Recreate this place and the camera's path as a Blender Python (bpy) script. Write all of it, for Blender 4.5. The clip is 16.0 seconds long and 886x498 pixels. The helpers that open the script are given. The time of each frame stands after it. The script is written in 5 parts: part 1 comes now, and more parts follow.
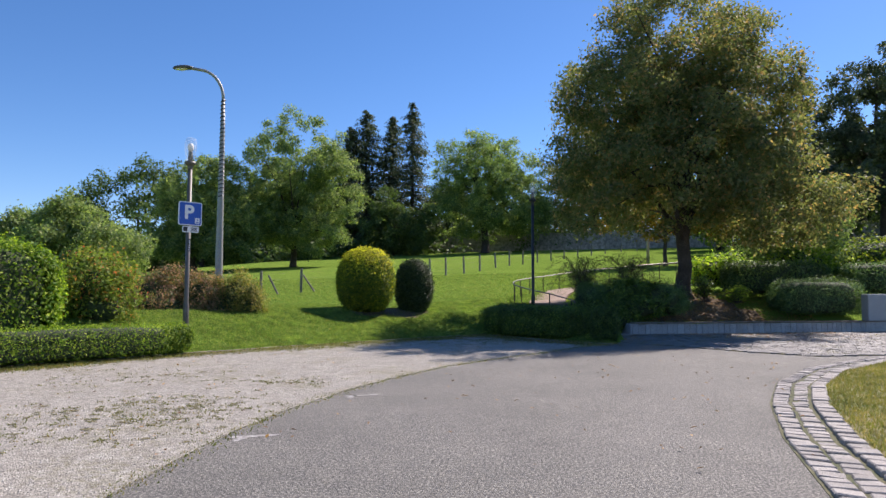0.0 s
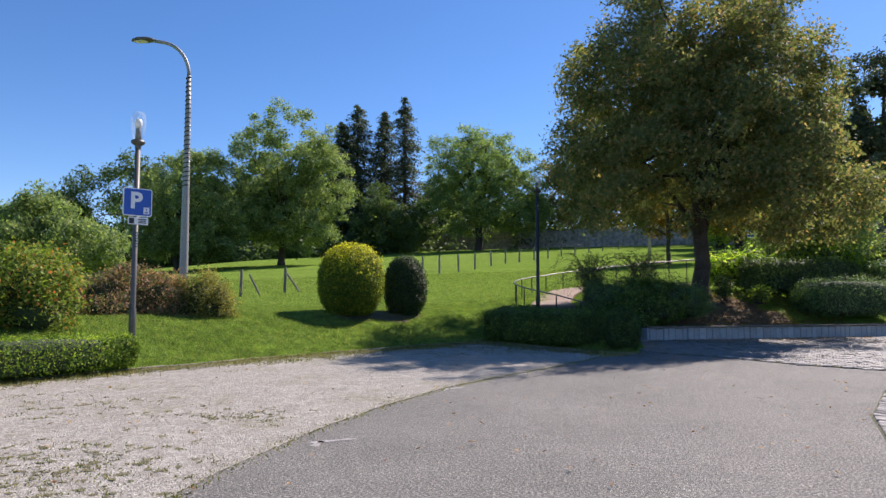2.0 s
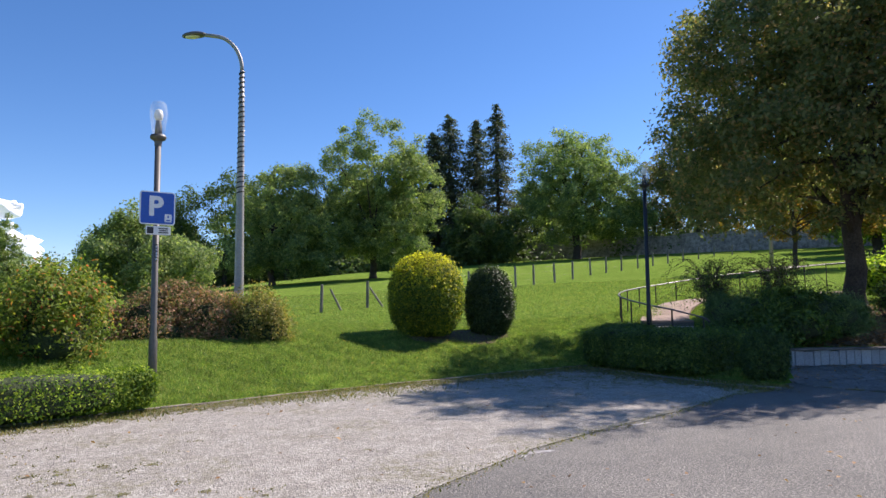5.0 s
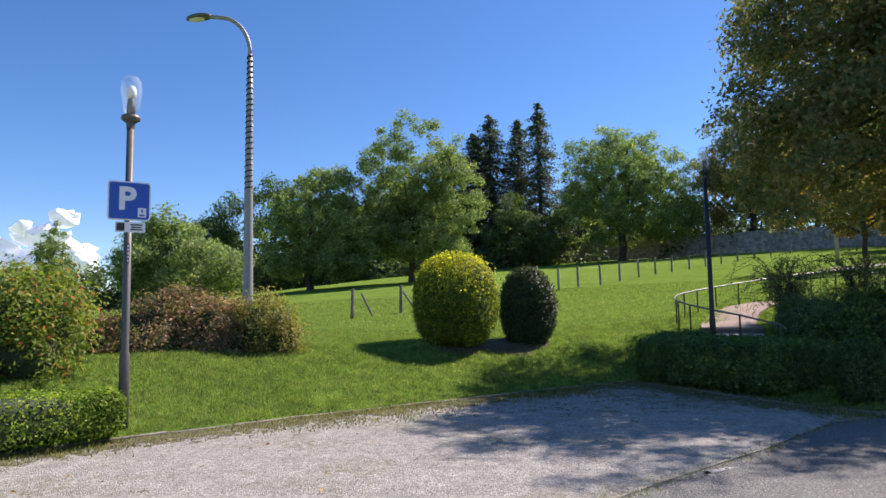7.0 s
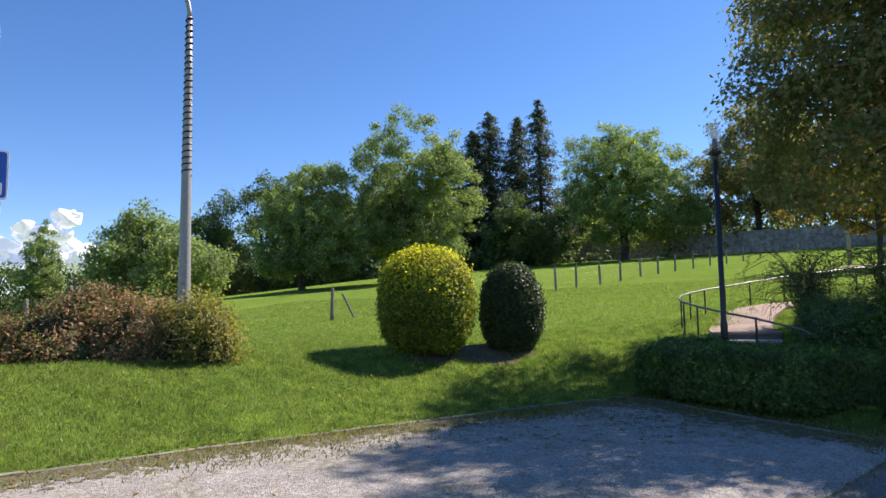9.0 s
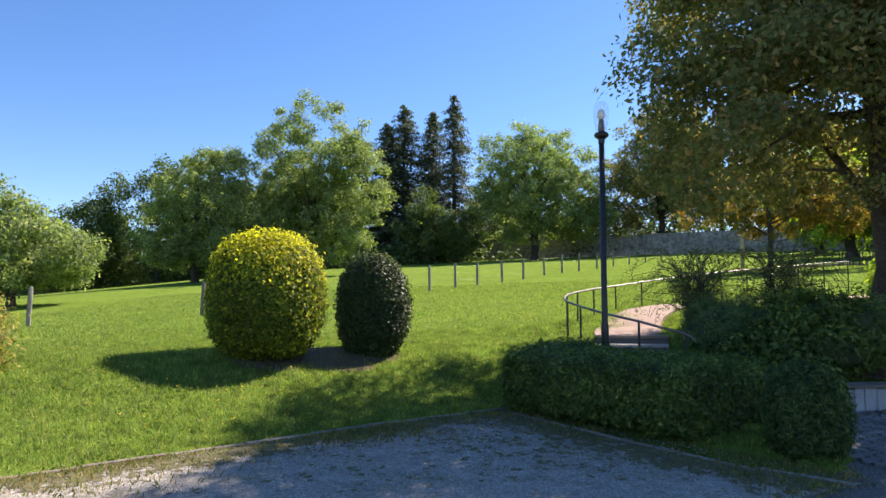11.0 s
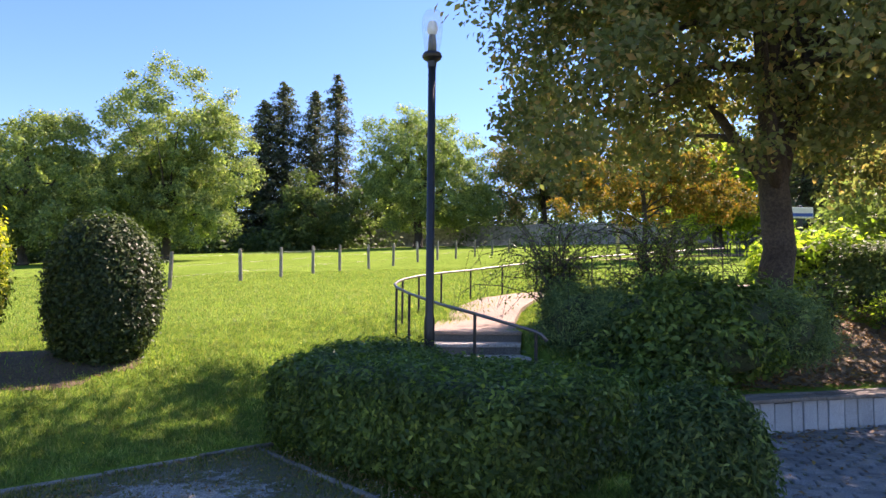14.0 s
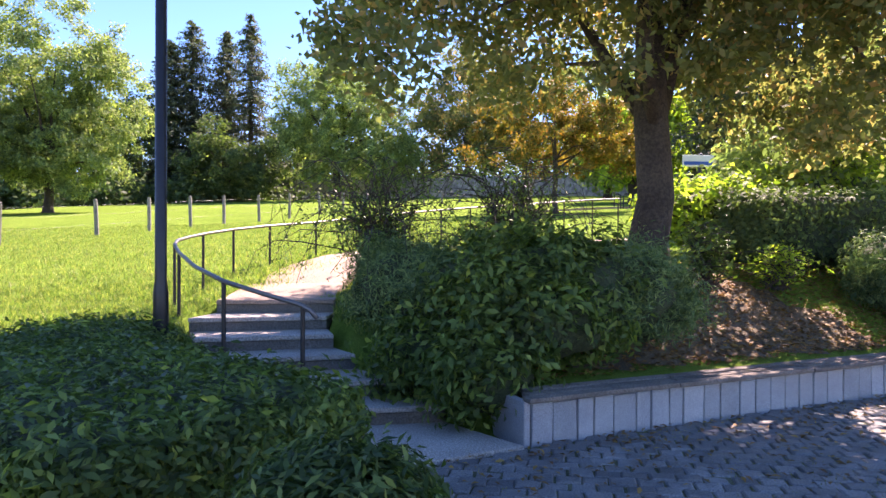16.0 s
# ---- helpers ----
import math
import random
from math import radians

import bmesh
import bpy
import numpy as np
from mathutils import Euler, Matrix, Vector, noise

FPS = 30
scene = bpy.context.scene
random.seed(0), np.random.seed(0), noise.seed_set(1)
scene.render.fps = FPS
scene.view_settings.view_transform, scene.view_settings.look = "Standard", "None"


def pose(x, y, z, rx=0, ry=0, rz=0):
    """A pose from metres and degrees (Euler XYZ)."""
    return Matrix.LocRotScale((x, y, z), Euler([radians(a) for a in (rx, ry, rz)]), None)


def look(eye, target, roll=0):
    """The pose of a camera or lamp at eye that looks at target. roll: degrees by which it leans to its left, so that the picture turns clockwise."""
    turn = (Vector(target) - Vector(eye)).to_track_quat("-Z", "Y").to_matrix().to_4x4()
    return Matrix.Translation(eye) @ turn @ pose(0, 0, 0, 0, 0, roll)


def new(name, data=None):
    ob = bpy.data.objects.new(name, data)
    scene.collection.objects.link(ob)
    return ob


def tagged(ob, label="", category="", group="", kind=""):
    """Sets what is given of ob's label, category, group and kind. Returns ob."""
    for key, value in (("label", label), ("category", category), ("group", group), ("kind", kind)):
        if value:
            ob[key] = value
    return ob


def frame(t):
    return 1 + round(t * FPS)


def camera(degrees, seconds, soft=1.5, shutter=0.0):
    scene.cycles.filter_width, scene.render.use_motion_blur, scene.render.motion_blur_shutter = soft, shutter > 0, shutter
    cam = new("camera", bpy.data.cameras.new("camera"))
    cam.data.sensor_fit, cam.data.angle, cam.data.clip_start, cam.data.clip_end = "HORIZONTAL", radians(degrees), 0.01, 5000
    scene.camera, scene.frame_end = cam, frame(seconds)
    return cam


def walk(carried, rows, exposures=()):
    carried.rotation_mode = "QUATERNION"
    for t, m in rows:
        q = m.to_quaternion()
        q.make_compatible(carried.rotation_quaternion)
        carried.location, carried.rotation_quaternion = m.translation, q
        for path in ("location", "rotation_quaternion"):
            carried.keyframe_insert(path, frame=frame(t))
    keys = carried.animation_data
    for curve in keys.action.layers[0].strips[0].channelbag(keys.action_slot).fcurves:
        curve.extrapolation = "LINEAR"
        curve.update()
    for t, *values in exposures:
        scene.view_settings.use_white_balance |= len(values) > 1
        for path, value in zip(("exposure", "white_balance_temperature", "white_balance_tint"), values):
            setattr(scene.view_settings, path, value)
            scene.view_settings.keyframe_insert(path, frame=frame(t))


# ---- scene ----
# Camera and walk
cam = camera(68.1, 16.0)
PATH = [
    (0, (0.929, -0.847, 1.282), (0.767, 1.142, 1.416), 0.2),
    (0.5, (0.866, -0.304, 1.312), (0.725, 1.686, 1.447), 0.2),
    (1, (0.763, 0.239, 1.304), (0.632, 2.23, 1.437), 0.3),
    (1.5, (0.691, 0.761, 1.308), (0.562, 2.752, 1.44), 0.2),
    (2, (0.698, 1.32, 1.375), (0.558, 3.311, 1.503), 0.1),
    (2.5, (0.681, 1.843, 1.415), (0.508, 3.831, 1.541), -0.0),
    (3, (0.687, 2.364, 1.407), (0.482, 4.349, 1.536), -0.1),
    (3.5, (0.738, 2.789, 1.451), (0.478, 4.767, 1.586), -0.2),
    (4, (0.724, 3.197, 1.474), (0.394, 5.164, 1.62), -0.4),
    (4.5, (0.718, 3.582, 1.47), (0.343, 5.541, 1.623), -0.4),
    (5, (0.715, 3.958, 1.499), (0.284, 5.905, 1.661), -0.6),
    (5.2, (0.711, 4.113, 1.48), (0.254, 6.053, 1.645), -0.7),
    (7.5, (0.555, 6.248, 1.554), (-0.011, 8.158, 1.728), -0.9),
    (8, (0.54, 6.80, 1.55), (-0.034, 8.71, 1.724), -0.9),
    (10.5, (1.099, 9.096, 1.584), (0.655, 11.039, 1.757), -0.4),
    (11, (1.262, 9.664, 1.559), (0.939, 11.631, 1.722), 0.1),
    (11.5, (1.398, 10.159, 1.581), (1.23, 12.145, 1.735), 0.2),
    (12, (1.568, 10.752, 1.575), (1.485, 12.745, 1.723), 0.4),
    (12.5, (1.645, 11.299, 1.549), (1.585, 13.293, 1.695), 0.5),
    (13, (1.761, 11.882, 1.479), (1.709, 13.876, 1.629), 0.5),
    (13.5, (1.972, 12.422, 1.525), (1.93, 14.416, 1.677), 0.5),
    (14, (2.232, 12.906, 1.507), (2.239, 14.902, 1.64), 0.5),
    (14.5, (2.633, 13.362, 1.502), (2.767, 15.357, 1.549), 0.9),
    (15, (3.022, 13.842, 1.505), (3.225, 15.831, 1.514), 1.0),
    (15.5, (3.433, 14.319, 1.565), (3.644, 16.308, 1.55), 0.9),
    (16, (3.873, 14.824, 1.571), (4.083, 16.812, 1.562), 0.2),
]
walk(cam, [(t, look(eye, target, roll)) for t, eye, target, roll in PATH],
     exposures=[(0.0, 0.84, 6600, 22), (5.0, 0.91, 6550, 23), (8.0, 0.93, 6550, 23), (11.0, 1.38, 7100, 24), (13.5, 1.75, 7500, 32), (16.0, 2.3, 7300, 40)])

# World, sun
SUN_AZ, SUN_EL = 39.5, 46.0
world = bpy.data.worlds.new("sky")
scene.world = world
world.use_nodes = True
wn = world.node_tree.nodes
sky = wn.new("ShaderNodeTexSky")
sky.sky_type, sky.sun_disc = "NISHITA", False
sky.sun_elevation, sky.sun_rotation = radians(SUN_EL), radians(SUN_AZ)
sky.altitude, sky.air_density, sky.dust_density, sky.ozone_density = 1500, 1.0, 0.35, 4.0
wn["Background"].inputs["Strength"].default_value = 0.088
deep = wn.new("ShaderNodeHueSaturation")
deep.inputs["Saturation"].default_value = 1.2
world.node_tree.links.new(sky.outputs[0], deep.inputs["Color"])
world.node_tree.links.new(deep.outputs[0], wn["Background"].inputs["Color"])
sun = new("sun", bpy.data.lights.new("sun", "SUN"))
sun.data.energy, sun.data.angle, sun.data.color = 4.3, radians(0.5), (1.0, 0.95, 0.86)
sa, se = radians(SUN_AZ), radians(SUN_EL)
SUNDIR = Vector((math.sin(sa) * math.cos(se), math.cos(sa) * math.cos(se), math.sin(se)))
sun.matrix_world = look(SUNDIR * 60, (0, 0, 0))


# Materials
def node_mat(name):
    m = bpy.data.materials.new(name)
    m.use_nodes = True
    nt = m.node_tree
    return m, nt, nt.nodes["Principled BSDF"], nt.nodes["Material Output"]


def ramp(nt, fac, stops):
    r = nt.nodes.new("ShaderNodeValToRGB")
    el = r.color_ramp.elements
    while len(el) < len(stops):
        el.new(0.5)
    for e, (p, c) in zip(el, stops):
        e.position, e.color = p, (*c, 1)
    nt.links.new(fac, r.inputs[0])
    return r.outputs[0]


def noise_out(nt, scale, detail=4.0, rough=0.55, kind="ShaderNodeTexNoise", vec=None):
    n = nt.nodes.new(kind)
    n.inputs["Scale"].default_value = scale
    if kind == "ShaderNodeTexNoise":
        n.inputs["Detail"].default_value, n.inputs["Roughness"].default_value = detail, rough
    if vec is None:
        g = nt.nodes.get("geo") or nt.nodes.new("ShaderNodeNewGeometry")
        g.name = "geo"
        vec = g.outputs["Position"]
    nt.links.new(vec, n.inputs["Vector"])
    return n.outputs[0]


def mixc(nt, fac, a, b, mode="MIX"):
    m = nt.nodes.new("ShaderNodeMix")
    m.data_type, m.blend_type = "RGBA", mode
    for sock, v in ((m.inputs[0], fac), (m.inputs[6], a), (m.inputs[7], b)):
        if isinstance(v, bpy.types.NodeSocket):
            nt.links.new(v, sock)
        else:
            sock.default_value = v if isinstance(v, float) else (*v, 1)
    return m.outputs[2]


def bump(nt, bsdf, height, strength, dist):
    b = nt.nodes.new("ShaderNodeBump")
    b.inputs["Strength"].default_value, b.inputs["Distance"].default_value = strength, dist
    nt.links.new(height, b.inputs["Height"])
    nt.links.new(b.outputs[0], bsdf.inputs["Normal"])


def surface(name, c1, c2, big=1.2, fine=60.0, rough=0.85, relief=0.4, depth=0.01, speck=None, metal=0.0, per_piece=0.0):
    """Two-scale mottled surface: c1 to c2 over a large noise, fine grain over it, optional pale or dark specks."""
    m, nt, b, out = node_mat(name)
    col = ramp(nt, noise_out(nt, big), [(0.3, c1), (0.7, c2)])
    grain = noise_out(nt, fine, 3.0, 0.7)
    g = ramp(nt, grain, [(0.36, (0.58, 0.58, 0.58)), (0.64, (1.38, 1.38, 1.38))])
    col = mixc(nt, 1.0, col, g, "MULTIPLY")
    if speck:
        v = noise_out(nt, fine * 1.7, kind="ShaderNodeTexVoronoi")
        col = mixc(nt, ramp(nt, v, [(0.1, (1, 1, 1)), (0.35, (0, 0, 0))]), col, speck)
    if per_piece:
        info = nt.nodes.new("ShaderNodeObjectInfo")
        lo, hi = 1 - per_piece, 1 + per_piece
        col = mixc(nt, 1.0, col, ramp(nt, info.outputs["Random"], [(0, (lo,) * 3), (1, (hi,) * 3)]), "MULTIPLY")
    nt.links.new(col, b.inputs["Base Color"])
    b.inputs["Roughness"].default_value, b.inputs["Metallic"].default_value = rough, metal
    bump(nt, b, grain, relief, depth)
    return m


def leaf_mat(name, stops, trans=0.35, rough=0.62, tint=None, gain=1.85, mottle=(0.9, 0.7, 1.25)):
    """Leaves: colour by leaf, partly see-through to light."""
    m, nt, b, out = node_mat(name)
    g = nt.nodes.new("ShaderNodeNewGeometry")
    g.name = "geo"
    col = ramp(nt, g.outputs["Random Per Island"], [(p, (min(0.8, gain * c[0] * 1.12), min(0.8, gain * c[1]), min(0.8, gain * c[2] * 1.1))) for p, c in stops])
    patch = ramp(nt, noise_out(nt, mottle[0], 4.0, 0.65), [(0.34, (mottle[1], mottle[1] * 1.02, mottle[1])), (0.66, (mottle[2], mottle[2] * 0.98, mottle[2] * 0.9))])
    col = mixc(nt, 1.0, col, patch, "MULTIPLY")
    nt.links.new(col, b.inputs["Base Color"])
    b.inputs["Roughness"].default_value = rough
    b.inputs["Specular IOR Level"].default_value = 0.24
    tr = nt.nodes.new("ShaderNodeBsdfTranslucent")
    warm = mixc(nt, 1.0, col, tint or (1.24, 1.42, 0.68), "MULTIPLY")
    nt.links.new(warm, tr.inputs["Color"])
    mx = nt.nodes.new("ShaderNodeMixShader")
    mx.inputs[0].default_value = trans + 0.1
    nt.links.new(b.outputs[0], mx.inputs[1])
    nt.links.new(tr.outputs[0], mx.inputs[2])
    nt.links.new(mx.outputs[0], out.inputs["Surface"])
    return m


def plain(name, col, rough=0.5, metal=0.0, wear=0.15, scale=25.0):
    m, nt, b, out = node_mat(name)
    lo = tuple(c * (1 - wear) for c in col)
    hi = tuple(min(1, c * (1 + wear)) for c in col)
    n = noise_out(nt, scale, 5.0)
    nt.links.new(ramp(nt, n, [(0.3, lo), (0.7, hi)]), b.inputs["Base Color"])
    b.inputs["Roughness"].default_value, b.inputs["Metallic"].default_value = rough, metal
    bump(nt, b, n, 0.08, 0.004)
    return m


def grass_ground():
    m, nt, b, out = node_mat("lawn")
    big = noise_out(nt, 0.35, 5.0)
    mid = noise_out(nt, 3.0, 5.0, 0.7)
    fine = noise_out(nt, 90.0, 2.0, 0.8)
    a = ramp(nt, big, [(0.3, (0.11, 0.195, 0.034)), (0.7, (0.185, 0.28, 0.055))])
    dry = ramp(nt, noise_out(nt, 1.1, 6.0, 0.7), [(0.55, (0, 0, 0)), (0.75, (0.7, 0.7, 0.7))])
    a = mixc(nt, dry, a, (0.27, 0.22, 0.09))
    c = mixc(nt, 0.55, a, ramp(nt, mid, [(0.25, (0.055, 0.10, 0.018)), (0.5, (0.13, 0.21, 0.035)), (0.8, (0.24, 0.25, 0.07))]))
    c = mixc(nt, 1.0, c, ramp(nt, fine, [(0.3, (0.55, 0.55, 0.5)), (0.7, (1.4, 1.4, 1.3))]), "MULTIPLY")
    nt.links.new(c, b.inputs["Base Color"])
    b.inputs["Roughness"].default_value = 0.9
    b.inputs["Specular IOR Level"].default_value = 0.0
    bump(nt, b, fine, 0.8, 0.03)
    return m


def asphalt_mat():
    m, nt, b, out = node_mat("asphalt")
    big = noise_out(nt, 0.6, 5.0)
    v = noise_out(nt, 120.0, kind="ShaderNodeTexVoronoi")
    f = noise_out(nt, 46.0, 4.0, 0.9)
    c = ramp(nt, big, [(0.3, (0.118, 0.117, 0.106)), (0.7, (0.166, 0.163, 0.147))])
    c = mixc(nt, 1.0, c, ramp(nt, noise_out(nt, 5.0, 5.0, 0.7), [(0.3, (0.82, 0.82, 0.83)), (0.7, (1.15, 1.14, 1.12))]), "MULTIPLY")
    c = mixc(nt, 1.0, c, ramp(nt, f, [(0.4, (0.22, 0.22, 0.23)), (0.5, (0.8, 0.79, 0.77)), (0.55, (1.35, 1.32, 1.28)), (0.62, (3.0, 2.9, 2.75))]), "MULTIPLY")
    nt.links.new(c, b.inputs["Base Color"])
    b.inputs["Roughness"].default_value = 0.85
    bump(nt, b, v, 0.6, 0.008)
    return m


def gravel_mat():
    m, nt, b, out = node_mat("gravel")
    big = noise_out(nt, 0.7, 6.0, 0.65)
    mid = noise_out(nt, 4.0, 5.0, 0.7)
    v = noise_out(nt, 70.0, kind="ShaderNodeTexVoronoi")
    f = noise_out(nt, 110.0, 2.0, 0.8)
    c = ramp(nt, mid, [(0.3, (0.265, 0.247, 0.208)), (0.7, (0.42, 0.398, 0.345))])
    c = mixc(nt, 1.0, c, ramp(nt, noise_out(nt, 55.0, 4.0, 0.85), [(0.4, (0.42, 0.41, 0.4)), (0.5, (0.95, 0.95, 0.95)), (0.62, (1.5, 1.5, 1.5))]), "MULTIPLY")
    weed = ramp(nt, big, [(0.5, (0.06, 0.06, 0.06)), (0.63, (0.8, 0.8, 0.8))])
    c = mixc(nt, 1.0, c, ramp(nt, noise_out(nt, 19.0, 5.0, 0.8), [(0.32, (0.62, 0.61, 0.6)), (0.55, (1.0, 1.0, 1.0)), (0.7, (1.2, 1.2, 1.2))]), "MULTIPLY")
    wf = mixc(nt, 1.0, weed, ramp(nt, noise_out(nt, 12.0, 4.0, 0.8), [(0.45, (0, 0, 0)), (0.6, (1, 1, 1))]), "MULTIPLY")
    c = mixc(nt, wf, c, (0.15, 0.14, 0.06))
    nt.links.new(c, b.inputs["Base Color"])
    b.inputs["Roughness"].default_value = 0.95
    bump(nt, b, v, 0.8, 0.012)
    return m


M_LAWN, M_ASPHALT, M_GRAVEL = grass_ground(), asphalt_mat(), gravel_mat()
M_VERGE = surface("worn_verge", (0.17, 0.14, 0.085), (0.13, 0.135, 0.05), 5.0, 70, 0.95, 0.8, 0.02)
M_SOIL = surface("leafy_soil", (0.09, 0.065, 0.04), (0.15, 0.11, 0.06), 2.0, 40, 0.95, 0.9, 0.03, speck=(0.30, 0.17, 0.07))
M_STONE = surface("granite_sett", (0.23, 0.215, 0.195), (0.33, 0.305, 0.275), 3.0, 120, 0.8, 0.5, 0.01, speck=(0.17, 0.16, 0.15), per_piece=0.2)
M_COBBLE = surface("dark_sett", (0.135, 0.13, 0.122), (0.215, 0.208, 0.195), 3.0, 90, 0.65, 0.5, 0.01, per_piece=0.28)
M_SLAB = surface("granite_slab", (0.29, 0.295, 0.30), (0.40, 0.405, 0.40), 2.0, 150, 0.7, 0.3, 0.006, speck=(0.16, 0.16, 0.16), per_piece=0.12)
M_KERB = surface("kerb_concrete", (0.17, 0.145, 0.11), (0.29, 0.25, 0.2), 2.5, 60, 0.9, 0.5, 0.01, per_piece=0.2)
M_CONCRETE = surface("path_concrete", (0.27, 0.19, 0.14), (0.36, 0.265, 0.2), 1.5, 70, 0.9, 0.4, 0.006)
M_STEP = surface("step_stone", (0.33, 0.29, 0.245), (0.44, 0.395, 0.34), 2.0, 60, 0.8, 0.4, 0.008, per_piece=0.08)
L_CLOVER = leaf_mat("clover", [(0.0, (0.05, 0.11, 0.02)), (0.6, (0.10, 0.18, 0.03)), (1.0, (0.2, 0.26, 0.05))], 0.3, 0.6, gain=1.2, mottle=(5.0, 0.55, 1.35))
M_GRAVELSTONE = surface("gravel_chip", (0.30, 0.275, 0.25), (0.52, 0.485, 0.45), 30.0, 60, 0.9, 0.3, 0.005)
# Step stone darkened for the risers: their shade is painted into the colour.
M_RISER_SHADE = surface("shaded_riser", (0.11, 0.1, 0.085), (0.18, 0.16, 0.135), 3.0, 60, 0.9, 0.5, 0.008)
M_JOINT = surface("mossy_joint", (0.06, 0.075, 0.03), (0.14, 0.13, 0.07), 3.0, 60, 1.0, 0.6, 0.01)
M_PLANK = surface("weathered_plank", (0.12, 0.095, 0.075), (0.21, 0.17, 0.135), 5.0, 70, 0.85, 0.5, 0.006, per_piece=0.25)
M_BARK = surface("bark", (0.045, 0.034, 0.026), (0.085, 0.066, 0.05), 3.0, 25, 0.95, 1.0, 0.03)
# Darkened green for plant cores: the shade between leaves is put into the colour.
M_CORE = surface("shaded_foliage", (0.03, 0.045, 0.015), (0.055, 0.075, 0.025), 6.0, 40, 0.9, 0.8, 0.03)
M_DRYLAWN = surface("dry_lawn", (0.10, 0.14, 0.03), (0.25, 0.20, 0.085), 0.9, 80, 0.95, 0.8, 0.02)
M_TWIG = surface("twigs", (0.05, 0.04, 0.03), (0.08, 0.06, 0.045), 6.0, 40, 0.9, 0.5, 0.01)
M_POST = surface("grey_fence_wood", (0.16, 0.145, 0.125), (0.25, 0.23, 0.20), 4.0, 50, 0.9, 0.6, 0.01, per_piece=0.15)
M_WALLSTONE = surface("old_wall_stone", (0.24, 0.22, 0.20), (0.36, 0.33, 0.30), 0.4, 2.2, 0.95, 0.8, 0.1)
M_GALV = plain("galvanised_steel", (0.30, 0.30, 0.285), 0.55, 0.3)
M_PAINTGREY = plain("grey_paint", (0.11, 0.105, 0.095), 0.5, 0.2)
M_BLACK = plain("black_paint", (0.02, 0.02, 0.022), 0.4, 0.1)
M_RAIL = plain("worn_steel_rail", (0.17, 0.155, 0.15), 0.45, 0.7)
M_RUST = plain("dark_rail_post", (0.05, 0.042, 0.036), 0.6, 0.4)
M_WIRE = plain("fence_wire", (0.10, 0.10, 0.095), 0.5, 0.7)
M_BLUE = plain("sign_blue", (0.012, 0.085, 0.42), 0.35, 0.0, 0.08)
M_WHITE = plain("sign_white", (0.78, 0.78, 0.78), 0.4, 0.0, 0.05)
M_INK = plain("sign_ink", (0.03, 0.03, 0.035), 0.5)
M_MARK = surface("worn_road_paint", (0.22, 0.21, 0.195), (0.42, 0.41, 0.385), 14.0, 50, 0.85, 0.4, 0.004)
M_BULB = plain("opal_lamp", (0.75, 0.74, 0.70), 0.3, 0.0, 0.05)
M_ROOF = surface("roof_tile", (0.28, 0.13, 0.08), (0.36, 0.19, 0.12), 1.0, 8, 0.9)
M_RENDERWALL = surface("house_render", (0.6, 0.57, 0.5), (0.68, 0.65, 0.58), 0.5, 8, 0.9)


def glass_mat():
    m, nt, b, out = node_mat("lantern_glass")
    b.inputs["Base Color"].default_value = (0.8, 0.84, 0.85, 1)
    b.inputs["Roughness"].default_value = 0.08
    clear = nt.nodes.new("ShaderNodeBsdfTransparent")
    mx = nt.nodes.new("ShaderNodeMixShader")
    mx.inputs[0].default_value = 0.16
    nt.links.new(clear.outputs[0], mx.inputs[1])
    nt.links.new(b.outputs[0], mx.inputs[2])
    nt.links.new(mx.outputs[0], out.inputs["Surface"])
    return m


M_GLASS = glass_mat()


def cloud_mat():
    m, nt, b, out = node_mat("cloud_white_glow")
    b.inputs["Base Color"].default_value = (0.9, 0.9, 0.92, 1)
    b.inputs["Roughness"].default_value = 1.0
    # A faint bluish glow is added, though the cloud is no lamp.
    b.inputs["Emission Color"].default_value = (0.8, 0.87, 1.0, 1)
    b.inputs["Emission Strength"].default_value = 0.12
    return m


M_CLOUD = cloud_mat()
L_BIG = leaf_mat("leaf_turning", [(0.0, (0.034, 0.05, 0.021)), (0.55, (0.052, 0.07, 0.028)), (0.85, (0.076, 0.082, 0.036)), (1.0, (0.14, 0.1, 0.046))], 0.42, tint=(1.3, 1.28, 0.7), gain=3.15)
L_ELM = leaf_mat("leaf_mid_green", [(0.0, (0.034, 0.056, 0.025)), (0.6, (0.057, 0.085, 0.033)), (1.0, (0.108, 0.13, 0.048))], 0.36, gain=3.3)
L_ROUND = leaf_mat("leaf_lime", [(0.0, (0.036, 0.062, 0.025)), (0.6, (0.064, 0.096, 0.034)), (1.0, (0.115, 0.148, 0.05))], 0.36, gain=3.15)
L_DARK = leaf_mat("leaf_dark", [(0.0, (0.024, 0.044, 0.016)), (0.7, (0.04, 0.068, 0.022)), (1.0, (0.068, 0.1, 0.03))], 0.28, gain=2.3)
L_CONIFER = leaf_mat("needle_dark", [(0.0, (0.022, 0.034, 0.022)), (0.7, (0.038, 0.054, 0.032)), (1.0, (0.065, 0.082, 0.05))], 0.18, gain=2.3)
L_GOLD = leaf_mat("leaf_gold", [(0.0, (0.05, 0.1, 0.014)), (0.5, (0.1, 0.155, 0.02)), (0.85, (0.19, 0.23, 0.026)), (1.0, (0.3, 0.32, 0.03))], 0.34, gain=1.35)
# Golden young leaves for shrub tops, with the sunlit look put into their colour.
L_TIP = leaf_mat("leaf_gold_sunlit", [(0.0, (0.2, 0.24, 0.02)), (0.6, (0.4, 0.4, 0.03)), (1.0, (0.55, 0.5, 0.04))], 0.45, gain=1.4)
